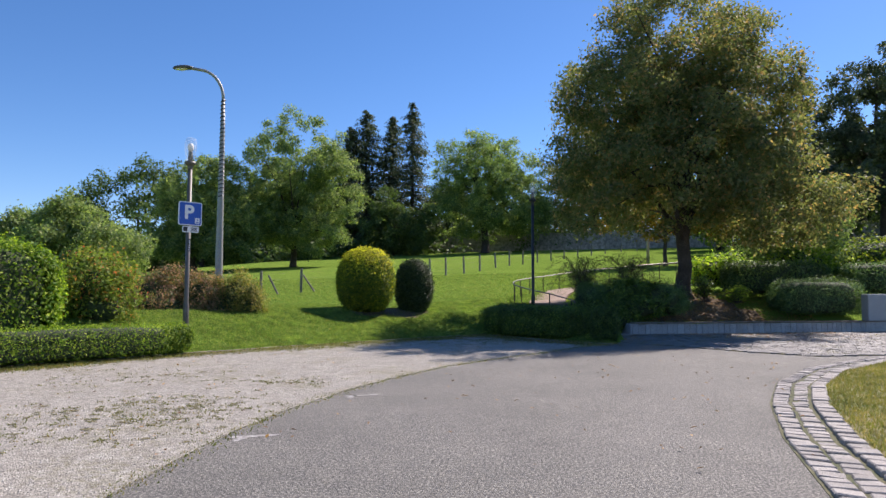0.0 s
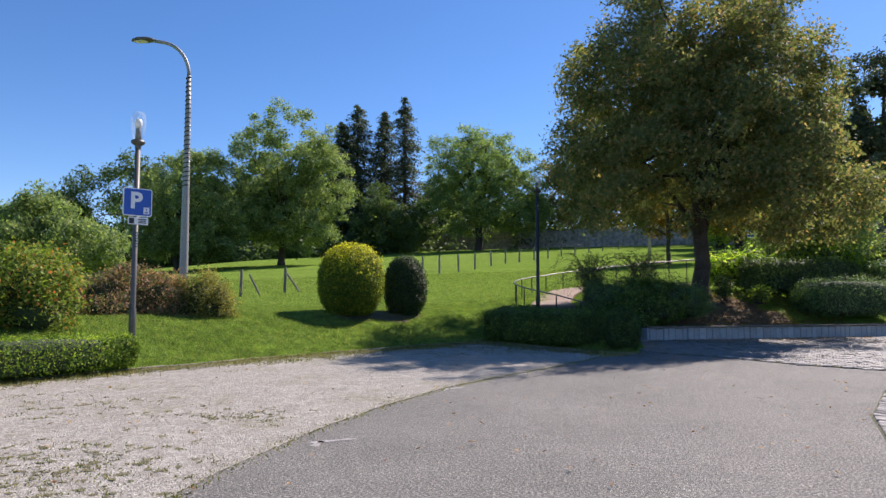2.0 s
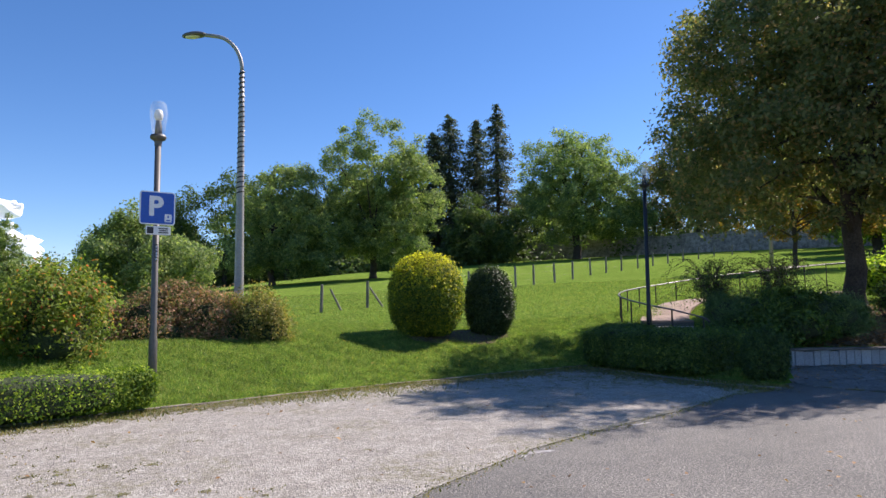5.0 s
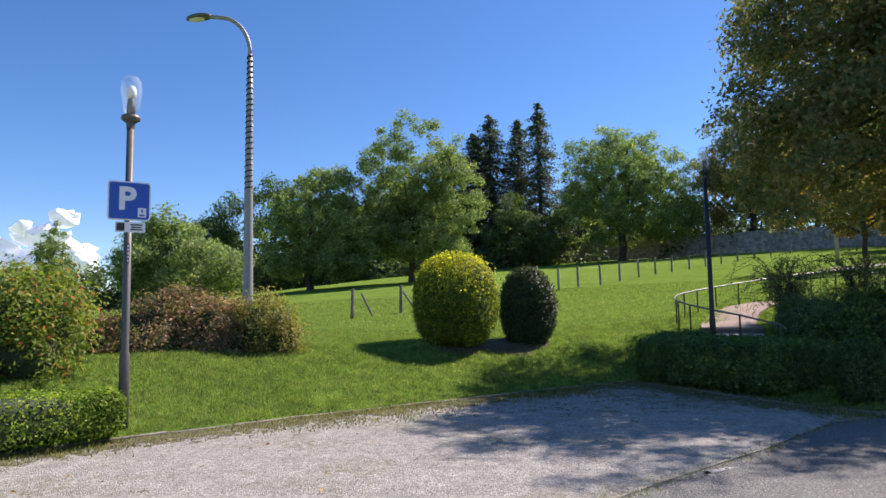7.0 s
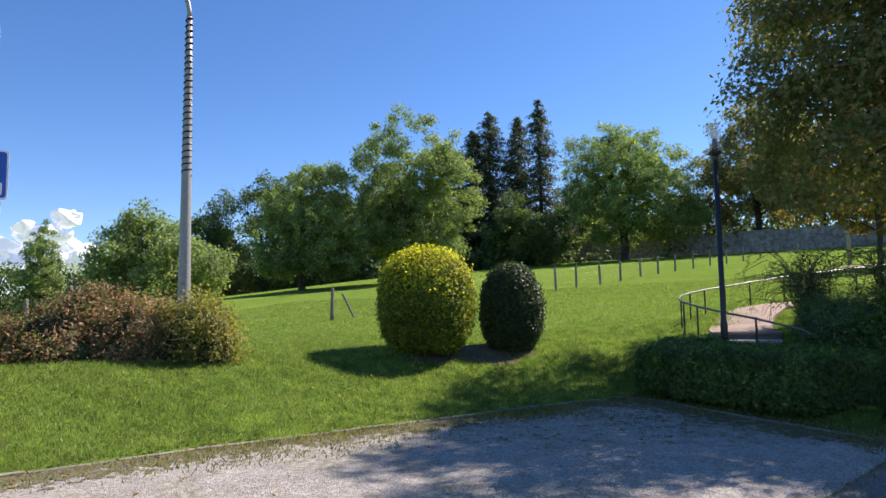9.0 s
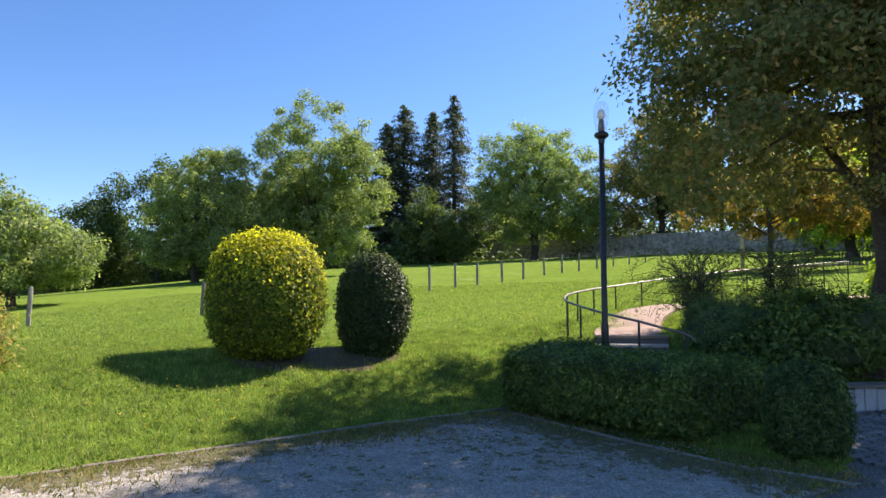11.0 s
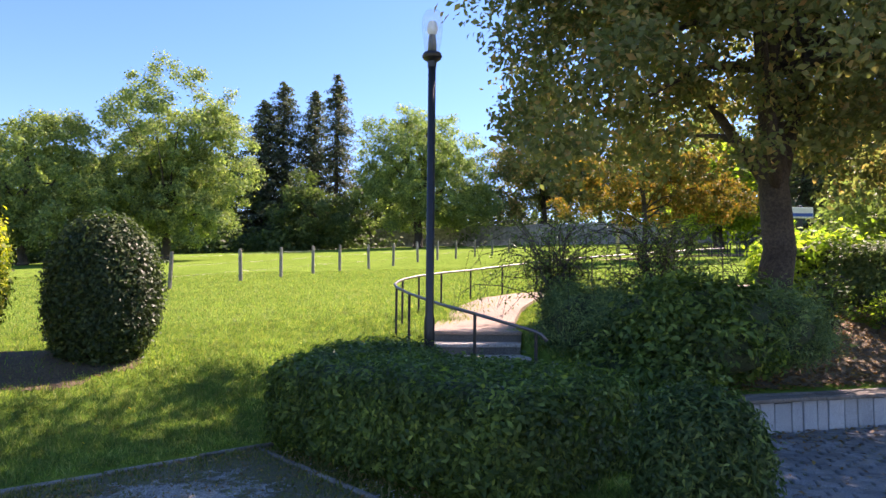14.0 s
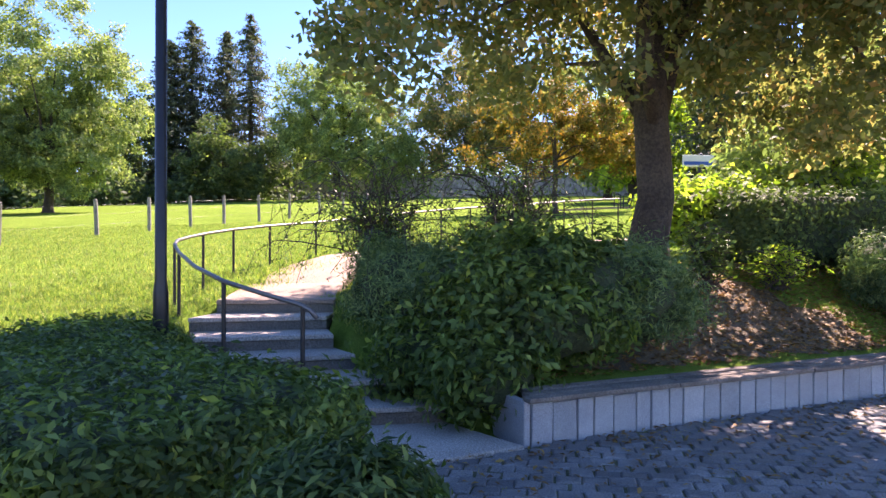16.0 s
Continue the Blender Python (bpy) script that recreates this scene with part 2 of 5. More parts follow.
L_BOX = leaf_mat("leaf_box_hedge", [(0.0, (0.03, 0.075, 0.01)), (0.6, (0.085, 0.15, 0.016)), (1.0, (0.2, 0.27, 0.03))], 0.32, gain=1.9)
L_HOLLY = leaf_mat("leaf_glossy_dark", [(0.0, (0.012, 0.026, 0.01)), (0.7, (0.028, 0.05, 0.016)), (1.0, (0.055, 0.085, 0.025))], 0.15, 0.5)
L_LAUREL = leaf_mat("leaf_laurel", [(0.0, (0.024, 0.05, 0.013)), (0.6, (0.048, 0.086, 0.02)), (0.93, (0.09, 0.14, 0.03)), (1.0, (0.15, 0.19, 0.04))], 0.3, 0.38, gain=2.1, mottle=(2.4, 0.6, 1.35))
L_BUSH = leaf_mat("leaf_dark_bush", [(0.0, (0.018, 0.042, 0.014)), (0.7, (0.04, 0.078, 0.022)), (1.0, (0.1, 0.15, 0.04))], 0.25, 0.45, gain=1.9, mottle=(6.0, 0.6, 1.3))
L_BRIGHT = leaf_mat("leaf_bright", [(0.0, (0.06, 0.12, 0.015)), (0.6, (0.12, 0.20, 0.025)), (1.0, (0.24, 0.30, 0.04))], 0.45)
L_BROWN = leaf_mat("leaf_seedhead_brown", [(0.0, (0.045, 0.07, 0.025)), (0.4, (0.09, 0.1, 0.045)), (0.6, (0.15, 0.1, 0.06)), (1.0, (0.25, 0.15, 0.1))], 0.3, gain=2.05, mottle=(2.2, 0.55, 1.35))
L_OLIVE = leaf_mat("leaf_olive", [(0.0, (0.06, 0.07, 0.02)), (0.6, (0.12, 0.14, 0.035)), (1.0, (0.24, 0.19, 0.06))], 0.3)
L_RED = leaf_mat("leaf_green_red_tips", [(0.0, (0.05, 0.085, 0.018)), (0.75, (0.11, 0.16, 0.028)), (0.93, (0.2, 0.18, 0.04)), (1.0, (0.32, 0.07, 0.04))], 0.35)
L_AUTUMN = leaf_mat("leaf_orange", [(0.0, (0.08, 0.11, 0.025)), (0.45, (0.15, 0.16, 0.035)), (0.8, (0.24, 0.20, 0.045)), (1.0, (0.33, 0.20, 0.05))], 0.35, tint=(1.3, 1.2, 0.6), gain=1.0)
L_JUNIPER = leaf_mat("leaf_juniper", [(0.0, (0.026, 0.055, 0.024)), (0.6, (0.055, 0.1, 0.038)), (1.0, (0.11, 0.16, 0.055))], 0.25, gain=2.2)
L_GRASS = leaf_mat("grass_blade", [(0.0, (0.07, 0.14, 0.03)), (0.6, (0.145, 0.24, 0.052)), (1.0, (0.29, 0.31, 0.10))], 0.35, 0.6, gain=1.2, mottle=(3.5, 0.5, 1.4))
L_DRYGRASS = leaf_mat("dry_grass_blade", [(0.0, (0.11, 0.15, 0.04)), (0.5, (0.19, 0.19, 0.065)), (1.0, (0.30, 0.25, 0.12))], 0.3, 0.6, gain=1.1)
L_VERGE = leaf_mat("verge_blade", [(0.0, (0.07, 0.11, 0.025)), (0.5, (0.14, 0.17, 0.045)), (0.8, (0.22, 0.2, 0.075)), (1.0, (0.3, 0.22, 0.1))], 0.3, 0.6, gain=1.15, mottle=(2.5, 0.65, 1.3))
L_FALLEN = leaf_mat("fallen_leaf", [(0.0, (0.14, 0.07, 0.03)), (0.6, (0.26, 0.15, 0.05)), (1.0, (0.42, 0.27, 0.07))], 0.1, gain=1.0)
L_FLOWER = leaf_mat("yellow_flower", [(0.0, (0.75, 0.45, 0.02)), (1.0, (0.85, 0.6, 0.04))], 0.2, gain=1.0)


# Building helpers
def mesh_obj(name, me, material, parent=None):
    me.materials.append(material)
    ob = new(name, me)
    ob.parent = parent
    return ob


def part(name, bm, material, parent=None, label="", smooth=False):
    """Links a bmesh as one mesh object under a thing or a part."""
    me = bpy.data.meshes.new(name)
    if smooth:
        for f in bm.faces:
            f.smooth = True
    bm.to_mesh(me)
    bm.free()
    ob = mesh_obj(name, me, material, parent)
    return tagged(ob, label) if label else ob


def thing(name, x, y, z, label, category, group="", rz=0.0):
    e = new(name)
    e.empty_display_size = 0.1
    e.matrix_world = pose(x, y, z, 0, 0, rz)
    return tagged(e, label, category, group)


def box_bm(sx, sy, sz, bevel=0.0, base=True):
    bm = bmesh.new()
    bmesh.ops.create_cube(bm, size=1.0)
    for v in bm.verts:
        v.co = Vector((v.co.x * sx, v.co.y * sy, (v.co.z + (0.5 if base else 0)) * sz))
    if bevel:
        bmesh.ops.bevel(bm, geom=list(bm.edges), offset=bevel, segments=1, affect="EDGES")
    return bm


def lathe_bm(profile, segs=20):
    """A turned shape from (radius, height) pairs."""
    bm = bmesh.new()
    rings = []
    for r, z in profile:
        rings.append([bm.verts.new((r * math.cos(a * 2 * math.pi / segs), r * math.sin(a * 2 * math.pi / segs), z)) for a in range(segs)])
    for lo, hi in zip(rings, rings[1:]):
        for i in range(segs):
            bm.faces.new((lo[i], lo[(i + 1) % segs], hi[(i + 1) % segs], hi[i]))
    bm.faces.new(list(reversed(rings[0])))
    bm.faces.new(rings[-1])
    return bm


def tube_into(bm, pts, radii, segs=8):
    """Adds a tube along the points to bm."""
    pts = [Vector(p) for p in pts]
    rings = []
    for i, p in enumerate(pts):
        d = (pts[min(i + 1, len(pts) - 1)] - pts[max(i - 1, 0)]).normalized()
        a = d.cross(Vector((0, 0, 1)) if abs(d.z) < 0.9 else Vector((1, 0, 0))).normalized()
        b = d.cross(a)
        rings.append([bm.verts.new(p + (a * math.cos(k * 2 * math.pi / segs) + b * math.sin(k * 2 * math.pi / segs)) * radii[i]) for k in range(segs)])
    for lo, hi in zip(rings, rings[1:]):
        for i in range(segs):
            bm.faces.new((lo[i], hi[i], hi[(i + 1) % segs], lo[(i + 1) % segs]))
    bm.faces.new(rings[0])
    bm.faces.new(list(reversed(rings[-1])))
    return bm


def arrays_mesh(name, verts, per_face):
    """A mesh of loose faces with per_face corners each, from an array of corners."""
    v = np.asarray(verts, dtype=np.float32).reshape(-1, 3)
    n = len(v) // per_face
    me = bpy.data.meshes.new(name)
    me.vertices.add(len(v))
    me.vertices.foreach_set("co", v.ravel())
    me.loops.add(n * per_face)
    me.loops.foreach_set("vertex_index", np.arange(n * per_face, dtype=np.int32))
    me.polygons.add(n)
    me.polygons.foreach_set("loop_start", np.arange(0, n * per_face, per_face, dtype=np.int32))
    me.update(calc_edges=True)
    return me


def unit(a):
    return a / np.maximum(np.linalg.norm(a, axis=1, keepdims=True), 1e-6)


def leaf_quads(rng, centres, facing, size, spread=0.7, aspect=0.55):
    """Leaf blades of four corners at the centres, facing roughly along the given normals."""
    n = len(centres)
    nrm = unit(facing + rng.normal(0, spread, (n, 3)))
    d = rng.normal(0, 1, (n, 3))
    d = unit(d - nrm * np.sum(d * nrm, axis=1, keepdims=True))
    side = np.cross(nrm, d)
    s = (size * rng.uniform(0.65, 1.3, n))[:, None]
    mid = centres + d * s * 0.05
    return np.stack([centres - d * s * 0.5, mid + side * s * aspect * 0.5 + nrm * s * 0.12,
                     centres + d * s * 0.55, mid - side * s * aspect * 0.5 + nrm * s * 0.12], axis=1)


def leaves(name, rng, centres, facing, size, material, parent, spread=0.7, aspect=0.55):
    return mesh_obj(name, arrays_mesh(name, leaf_quads(rng, centres, facing, size, spread, aspect), 4), material, parent)


def sm(a, b, x):
    t = np.clip((x - a) / (b - a), 0, 1)
    return t * t * (3 - 2 * t)


# Ground plan: the kerb along the bank, then along the hedge; the retaining wall; the island
KERB = [(-14.0, -2.0), (-9.3, 6.0), (-7.3, 9.5), (-5.84, 11.72), (-5.1, 12.77), (-4.0, 14.25), (-2.7, 15.75), (-1.9, 16.7), (-0.8, 18.0), (0.5, 19.3)]
KERB2 = [(0.5, 19.3), (1.3, 18.3), (2.1, 17.35), (3.0, 16.42), (3.7, 15.9)]
WALL_A, WALL_B = Vector((5.1, 19.83)), Vector((14.7, 22.97))


def dist_line(x, y, pts):
    """Distance to a broken line, positive on its left."""
    best = np.full(np.shape(x), 1e9)
    sign = np.ones(np.shape(x))
    for (ax, ay), (bx, by) in zip(pts, pts[1:]):
        dx, dy = bx - ax, by - ay
        u = np.clip(((x - ax) * dx + (y - ay) * dy) / (dx * dx + dy * dy), 0, 1)
        d = np.hypot(x - ax - u * dx, y - ay - u * dy)
        s = np.where(dx * (y - ay) - dy * (x - ax) > 0, 1.0, -1.0)
        near = d < best - 1e-9
        best, sign = np.where(near, d, best), np.where(near, s, sign)
    return best * sign


EDGE = KERB + [(0.95, 19.25), (1.7, 18.35), (3.9, 16.3), (4.3, 17.3), (3.9, 18.9), (3.5, 19.25), (5.0, 20.15), (12.5, 22.62), (30, 28)]


CLOSED = EDGE + [(400, 28), (400, -700), (-300, -700), (-30, -30)]


# Front edges of the six steps, from the rail side to the planted side, and the top of each
STEP_RISE = 0.15
STEP_EDGE = [((2.75, 20.34), (4.5, 20.46)), ((2.52, 20.75), (4.07, 20.85)), ((2.3, 21.17), (3.7, 21.38)), ((2.1, 21.58), (3.46, 21.76)), ((1.92, 22.02), (3.36, 22.16)), ((2.1, 22.5), (3.42, 22.5))]
STEP_POLY = [(3.45, 19.0), (2.65, 20.28), (2.2, 21.15), (1.85, 22.0), (2.05, 22.75), (3.45, 22.7), (3.42, 22.1), (3.78, 21.4), (4.55, 20.55), (5.1, 20.1), (5.12, 19.7)]


def edge_dist(x, y):
    """Distance to the edge of the lot, positive outside it."""
    d = np.abs(dist_line(x, y, EDGE))
    inn = np.zeros(np.shape(x), dtype=bool)
    for (ax, ay), (bx, by) in zip(CLOSED, CLOSED[1:] + CLOSED[:1]):
        if ay != by:
            inn ^= ((ay > y) != (by > y)) & (x < (bx - ax) * (y - ay) / (by - ay) + ax)
    return np.where(inn, -d, d)


def height(x, y):
    """The lie of the land."""
    x, y = np.asarray(x, dtype=float), np.asarray(y, dtype=float)
    d = edge_dist(x, y)
    plane = -1.3 + 0.088 * y + 0.03 * x
    plane = np.where(y > 110, -1.3 + 0.088 * 110 + 0.03 * (y - 110) + 0.03 * x, plane)
    plane = np.where(x < -30, plane - (-30 - x) * 0.05, plane)
    plane = np.clip(plane, 0.0, 30.0)
    mound = 0.5 * np.exp(-((x - 6.0) ** 2 / 25 + (y - 24.0) ** 2 / 18))
    bank = 0.05 + 0.74 * sm(0.0, 3.3, d)
    right = sm(2.5, 5.5, x)
    bank_r = 0.34 + 0.95 * sm(0.0, 3.0, d)
    bank = bank * (1 - right) + bank_r * right
    far = sm(0.0, 6.0, d)
    land = np.maximum(bank, (plane + mound) * far)
    hedge_bed = np.clip(0.06 + 0.1 * d, 0, 0.3)
    w = sm(0.9, 1.6, x) * (1 - sm(3.9, 4.4, x)) * (1 - sm(20.2, 21.4, y + 0.4 * (x - 2)))
    land = land * (1 - w) + hedge_bed * w
    rough = 0.02 * np.sin(x * 1.7 + y * 0.9) * np.cos(y * 1.3 - x * 0.6) * sm(0.5, 2.0, d)
    land = land + 0.1 * np.exp(-((x - 2.4) ** 2 / 1.6 + (y - 23.1) ** 2 / 0.9)) * sm(0.5, 2.5, d)
    cut = np.zeros(np.shape(x), dtype=bool)
    for (ax, ay), (bx, by) in zip(STEP_POLY, STEP_POLY[1:] + STEP_POLY[:1]):
        if ay != by:
            cut ^= ((ay > y) != (by > y)) & (x < (bx - ax) * (y - ay) / (by - ay) + ax)
    under = np.interp(y, [20.3, 22.7], [-0.1, 0.7]) - 0.06
    land = np.where(cut, np.minimum(land, under), land)
    return np.where(d > 0, land + rough, -0.08)


def ground_z(x, y):
    return float(height(x, y))


def grid_lines(lo, hi, fine_lo, fine_hi, fine, grow=1.12):
    a = list(np.arange(fine_lo, fine_hi + fine * 0.5, fine))
    step = fine
    while a[-1] < hi:
        step *= grow
        a.append(a[-1] + step)
    step = fine
    while a[0] > lo:
        step *= grow
        a.insert(0, a[0] - step)
    return np.array(a)


gx, gy = grid_lines(-900, 900, -9, 14, 0.16), grid_lines(-500, 1500, 6, 28, 0.16)
GX, GY = np.meshgrid(gx, gy)
GZ = height(GX, GY)
gv = np.stack([GX, GY, GZ], axis=-1).reshape(-1, 3)
nx, ny = len(gx), len(gy)
ii = (np.arange(ny - 1)[:, None] * nx + np.arange(nx - 1)[None, :]).ravel()
gf = np.stack([ii, ii + 1, ii + nx + 1, ii + nx], axis=1)
gme = bpy.data.meshes.new("ground")
gme.from_pydata(gv.tolist(), [], gf.tolist())
for p in gme.polygons:
    p.use_smooth = True
tagged(mesh_obj("ground", gme, M_LAWN), "sloping green lawn rising to the trees", "lawn", kind="structure")


def sheet(name, outline, z, material, label, thick=0.06):
    """A flat slab of ground with the given outline."""
    bm = bmesh.new()
    f = bm.faces.new([bm.verts.new((x, y, z)) for x, y in outline])
    bmesh.ops.recalc_face_normals(bm, faces=[f])
    if f.normal.z < 0:
        f.normal_flip()
    r = bmesh.ops.extrude_face_region(bm, geom=[f])
    for v in [g for g in r["geom"] if isinstance(g, bmesh.types.BMVert)]:
        v.co.z -= thick
    bmesh.ops.triangulate(bm, faces=[q for q in bm.faces if len(q.verts) > 4])
    bmesh.ops.recalc_face_normals(bm, faces=bm.faces)
    return tagged(part(name, bm, material), label, "ground", kind="structure")


GRAVEL_EDGE = [(-1.75, -6.0), (-1.55, 0.0), (-1.5, 3.2), (-1.5, 4.9), (-1.36, 6.2), (-1.0, 7.8), (-0.6, 9.1), (0.12, 10.8), (0.84, 11.95), (1.84, 13.4), (2.9, 15.2), (3.9, 16.0)]
sheet("road", [(-2.6, -30), (60, -30), (60, 27), (16, 23.2), (12.6, 22.05), (5.2, 19.6), (4.3, 18.7), (3.9, 16.6), (2.6, 15.4), (0.6, 12.5), (-1.8, 7.5), (-2.2, 3.0)], 0.0, M_ASPHALT, "worn grey asphalt road with pale aggregate")
sheet("gravel_lot", GRAVEL_EDGE + [(3.6, 15.98)] + list(reversed([(x, y) for x, y in KERB2])) + list(reversed(KERB[:-1])) + [(-14, -6)], 0.012, M_GRAVEL, "pale crushed gravel parking strip")


# Plants
def tree(name, x, y, lobes, leaf, count, material, label, trunk_r=0.25, trunk_h=2.5, seed=1, clump=0.9, clumps=160, base=None, spread=0.8, bark=None, limbs=9):
    """A tapered trunk with limbs reaching into the lobes, and a crown of leaf clumps filling them."""
    rng = np.random.default_rng(seed)
    z = ground_z(x, y) if base is None else base
    t = thing(name, x, y, z - 0.05, label, "tree")
    lobes = np.array(lobes, dtype=float)
    vol = (lobes[:, 3] * lobes[:, 4] * lobes[:, 5]) ** 0.7
    which = rng.choice(len(lobes), clumps, p=vol / vol.sum())
    d = unit(rng.normal(0, 1, (clumps, 3)))
    lump = 1 + 0.09 * np.sin(d[:, 0] * 5.3 + seed + 2 * which) * np.sin(d[:, 2] * 4.7 + 1.7 * which) + 0.07 * np.sin(d[:, 1] * 7.1 + d[:, 2] * 6.0 + seed)
    r = rng.uniform(0.2, 1.0, clumps) ** 0.4 * lump
    cc = lobes[which, :3] + d * (r * 1.03)[:, None] * lobes[which, 3:6]
    out = unit(cc - lobes[which, :3] + np.array([0, 0, 0.3]))
    size = clump * rng.uniform(0.5, 1.2, clumps)
    pick = rng.choice(clumps, count, p=size ** 2 / (size ** 2).sum())
    ball = unit(rng.normal(0, 1, (count, 3))) * (rng.uniform(0, 1, count) ** 0.45)[:, None]
    off = ball * size[pick][:, None] * np.array([0.8, 0.8, 0.6]) + rng.normal(0, 0.17, (count, 3)) * size[pick][:, None]
    off[:, 2] -= 0.16 * size[pick] * (off[:, 0] ** 2 + off[:, 1] ** 2) / np.maximum(size[pick] ** 2, 0.01)
    pts = cc[pick] + off
    leaves("crown", rng, pts, out[pick] * 0.8 + np.array([0, 0, 0.4]), leaf, material, t, spread)
    bm = bmesh.new()
    top = lobes[:, 2].max()
    wob = rng.normal(0, trunk_r * 0.25, (8, 2))
    zs = [0, 0.15, 0.5, trunk_h * 0.5, trunk_h, trunk_h + (top - trunk_h) * 0.35, trunk_h + (top - trunk_h) * 0.7, top]
    rr = [1.5, 1.2, 1.02, 0.92, 0.85, 0.55, 0.3, 0.08]
    spine = [Vector((wob[i][0] * (i > 2), wob[i][1] * (i > 2), zs[i])) for i in range(8)]
    tube_into(bm, spine, [trunk_r * q for q in rr], 12)
    part("trunk", bm, bark or M_BARK, t, smooth=True)
    bm = bmesh.new()
    for k in range(limbs):
        c = cc[rng.integers(clumps)]
        s = spine[3] + (spine[6] - spine[3]) * rng.uniform(0.1, 0.9)
        e = Vector(c)
        m = s.lerp(e, 0.5) + Vector((0, 0, 0.12 * (e - s).length))
        tube_into(bm, [s, s.lerp(m, 0.6), m, e], [trunk_r * 0.42, trunk_r * 0.32, trunk_r * 0.2, trunk_r * 0.05], 6)
    part("limb_crown", bm, bark or M_BARK, t, smooth=True)
    return t


def conifer(name, x, y, h, width, label, seed=1, material=None, bare=0.08, leaf=0.45, rows=95, gap=0.0, taper=0.8):
    rng = np.random.default_rng(seed)
    t = thing(name, x, y, ground_z(x, y) - 0.05, label, "tree")
    bm = bmesh.new()
    tube_into(bm, [(0, 0, 0), (0, 0, h * 0.5), (0, 0, h)], [h * 0.016, h * 0.01, 0.02], 8)
    part("trunk", bm, M_BARK, t, smooth=True)
    pts, fac = [], []
    bm = bmesh.new()
    for i in range(rows):
        f = bare + (1 - bare) * (i + rng.uniform(0, 0.8)) / rows
        if rng.random() < gap:
            continue
        zz = h * f
        reach = width * 0.5 * (1 - f) ** taper * rng.uniform(0.75, 1.1) + 0.15
        for k in range(rng.integers(3, 6)):
            a = rng.uniform(0, 2 * math.pi)
            ln = reach * rng.uniform(0.6, 1.1)
            dirv = np.array([math.cos(a), math.sin(a), 0])
            m = max(3, int(14 * ln / max(width * 0.5, 1)) + 3) * 3
            u = rng.uniform(0.1, 1.0, m)
            p = dirv * (u * ln)[:, None] + np.array([0, 0, zz])
            p[:, 2] += -0.35 * ln * u ** 1.5 + 0.16 * ln * u ** 4
            p += rng.normal(0, 0.14 * ln ** 0.5, (m, 3)) * np.array([1, 1, 0.5])
            p[:, 2] -= rng.uniform(0, 0.3, m) * leaf * 2
            pts.append(p)
            fac.append(np.tile(np.array([0, 0, 0.8]) + dirv * 0.4, (m, 1)))
            if ln > 0.8:
                e = Vector(dirv * ln) + Vector((0, 0, zz - 0.2 * ln))
                tube_into(bm, [Vector((0, 0, zz)), e], [0.05, 0.01], 3)
    tagged(part("bough_work", bm, M_BARK, t), kind="stuff")
    leaves("needles", rng, np.concatenate(pts), np.concatenate(fac), leaf, material or L_CONIFER, t, 0.5, 0.4)
    return t


def surface_points(rng, n, half, power):
    """Points on a rounded box (power high) or a ball (power 2), with outward directions."""
    d = unit(rng.normal(0, 1, (n, 3)) * (np.array(half) if power > 3 else np.array([1.0, 1.0, 1.0])) ** 0.6)
    k = np.sum(np.abs(d) ** power, axis=1) ** (-1 / power)
    p = d * k[:, None] * np.array(half)
    nrm = unit(np.sign(d) * np.abs(d * k[:, None]) ** (power - 1) / np.array(half))
    return p, nrm


def clipped(name, x, y, half, leaf, count, material, label, category, rz=0.0, power=2.6, base=None, seed=1, rough=0.05, core=None, spread=0.55, aspect=0.55, tall=0.0, lift=0.0, group="", tip=None):
    """A clipped shrub or hedge: leaves in a thin shell over a twiggy inner mass, its shade put into a dark colour."""
    rng = np.random.default_rng(seed)
    z = (ground_z(x, y) if base is None else base)
    t = thing(name, x, y, z, label, category, group, rz)
    h = half[2]
    p, nrm = surface_points(rng, count, half, power)
    lump = np.sin(p[:, 0] * 3.1 + seed) * np.sin(p[:, 1] * 2.7 + 1.3 * seed) * np.cos(p[:, 2] * 3.7)
    p += nrm * (rng.normal(0, rough, count) - 0.35 * np.abs(rng.normal(0, rough * 1.6, count)) + lump * rough * 0.9)[:, None]
    p[:, 2] += h + lift
    keep = p[:, 2] > 0.02
    p, nrm = p[keep], nrm[keep]
    if tall:
        grow = (rng.random(len(p)) < 0.16) & (nrm[:, 2] > 0.3)
        p[grow, 2] += rng.uniform(0, tall, grow.sum())
    if tip:
        # More gold the more a leaf faces up: sun on the top, as colour.
        sunlit_young = rng.random(len(p)) < np.clip(nrm[:, 2] * 0.9 + 0.12 * np.sin(p[:, 0] * 9) * np.sin(p[:, 1] * 8), 0.03, 0.75)
        leaves("sunlit_growth", rng, p[sunlit_young] + nrm[sunlit_young] * 0.02, nrm[sunlit_young] + np.array([0, 0, 0.25]), leaf, tip, t, spread, aspect)
        p, nrm = p[~sunlit_young], nrm[~sunlit_young]
    leaves("foliage", rng, p, nrm + np.array([0, 0, 0.25]), leaf, material, t, spread, aspect)
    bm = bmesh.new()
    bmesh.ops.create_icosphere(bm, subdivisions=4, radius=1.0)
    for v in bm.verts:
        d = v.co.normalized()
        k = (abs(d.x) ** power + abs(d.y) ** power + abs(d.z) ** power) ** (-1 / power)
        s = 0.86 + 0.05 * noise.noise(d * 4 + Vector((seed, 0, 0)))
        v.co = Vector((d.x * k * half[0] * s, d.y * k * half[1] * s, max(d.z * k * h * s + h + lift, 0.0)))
    part("shade_core", bm, core or M_CORE, t, smooth=True)
    return t


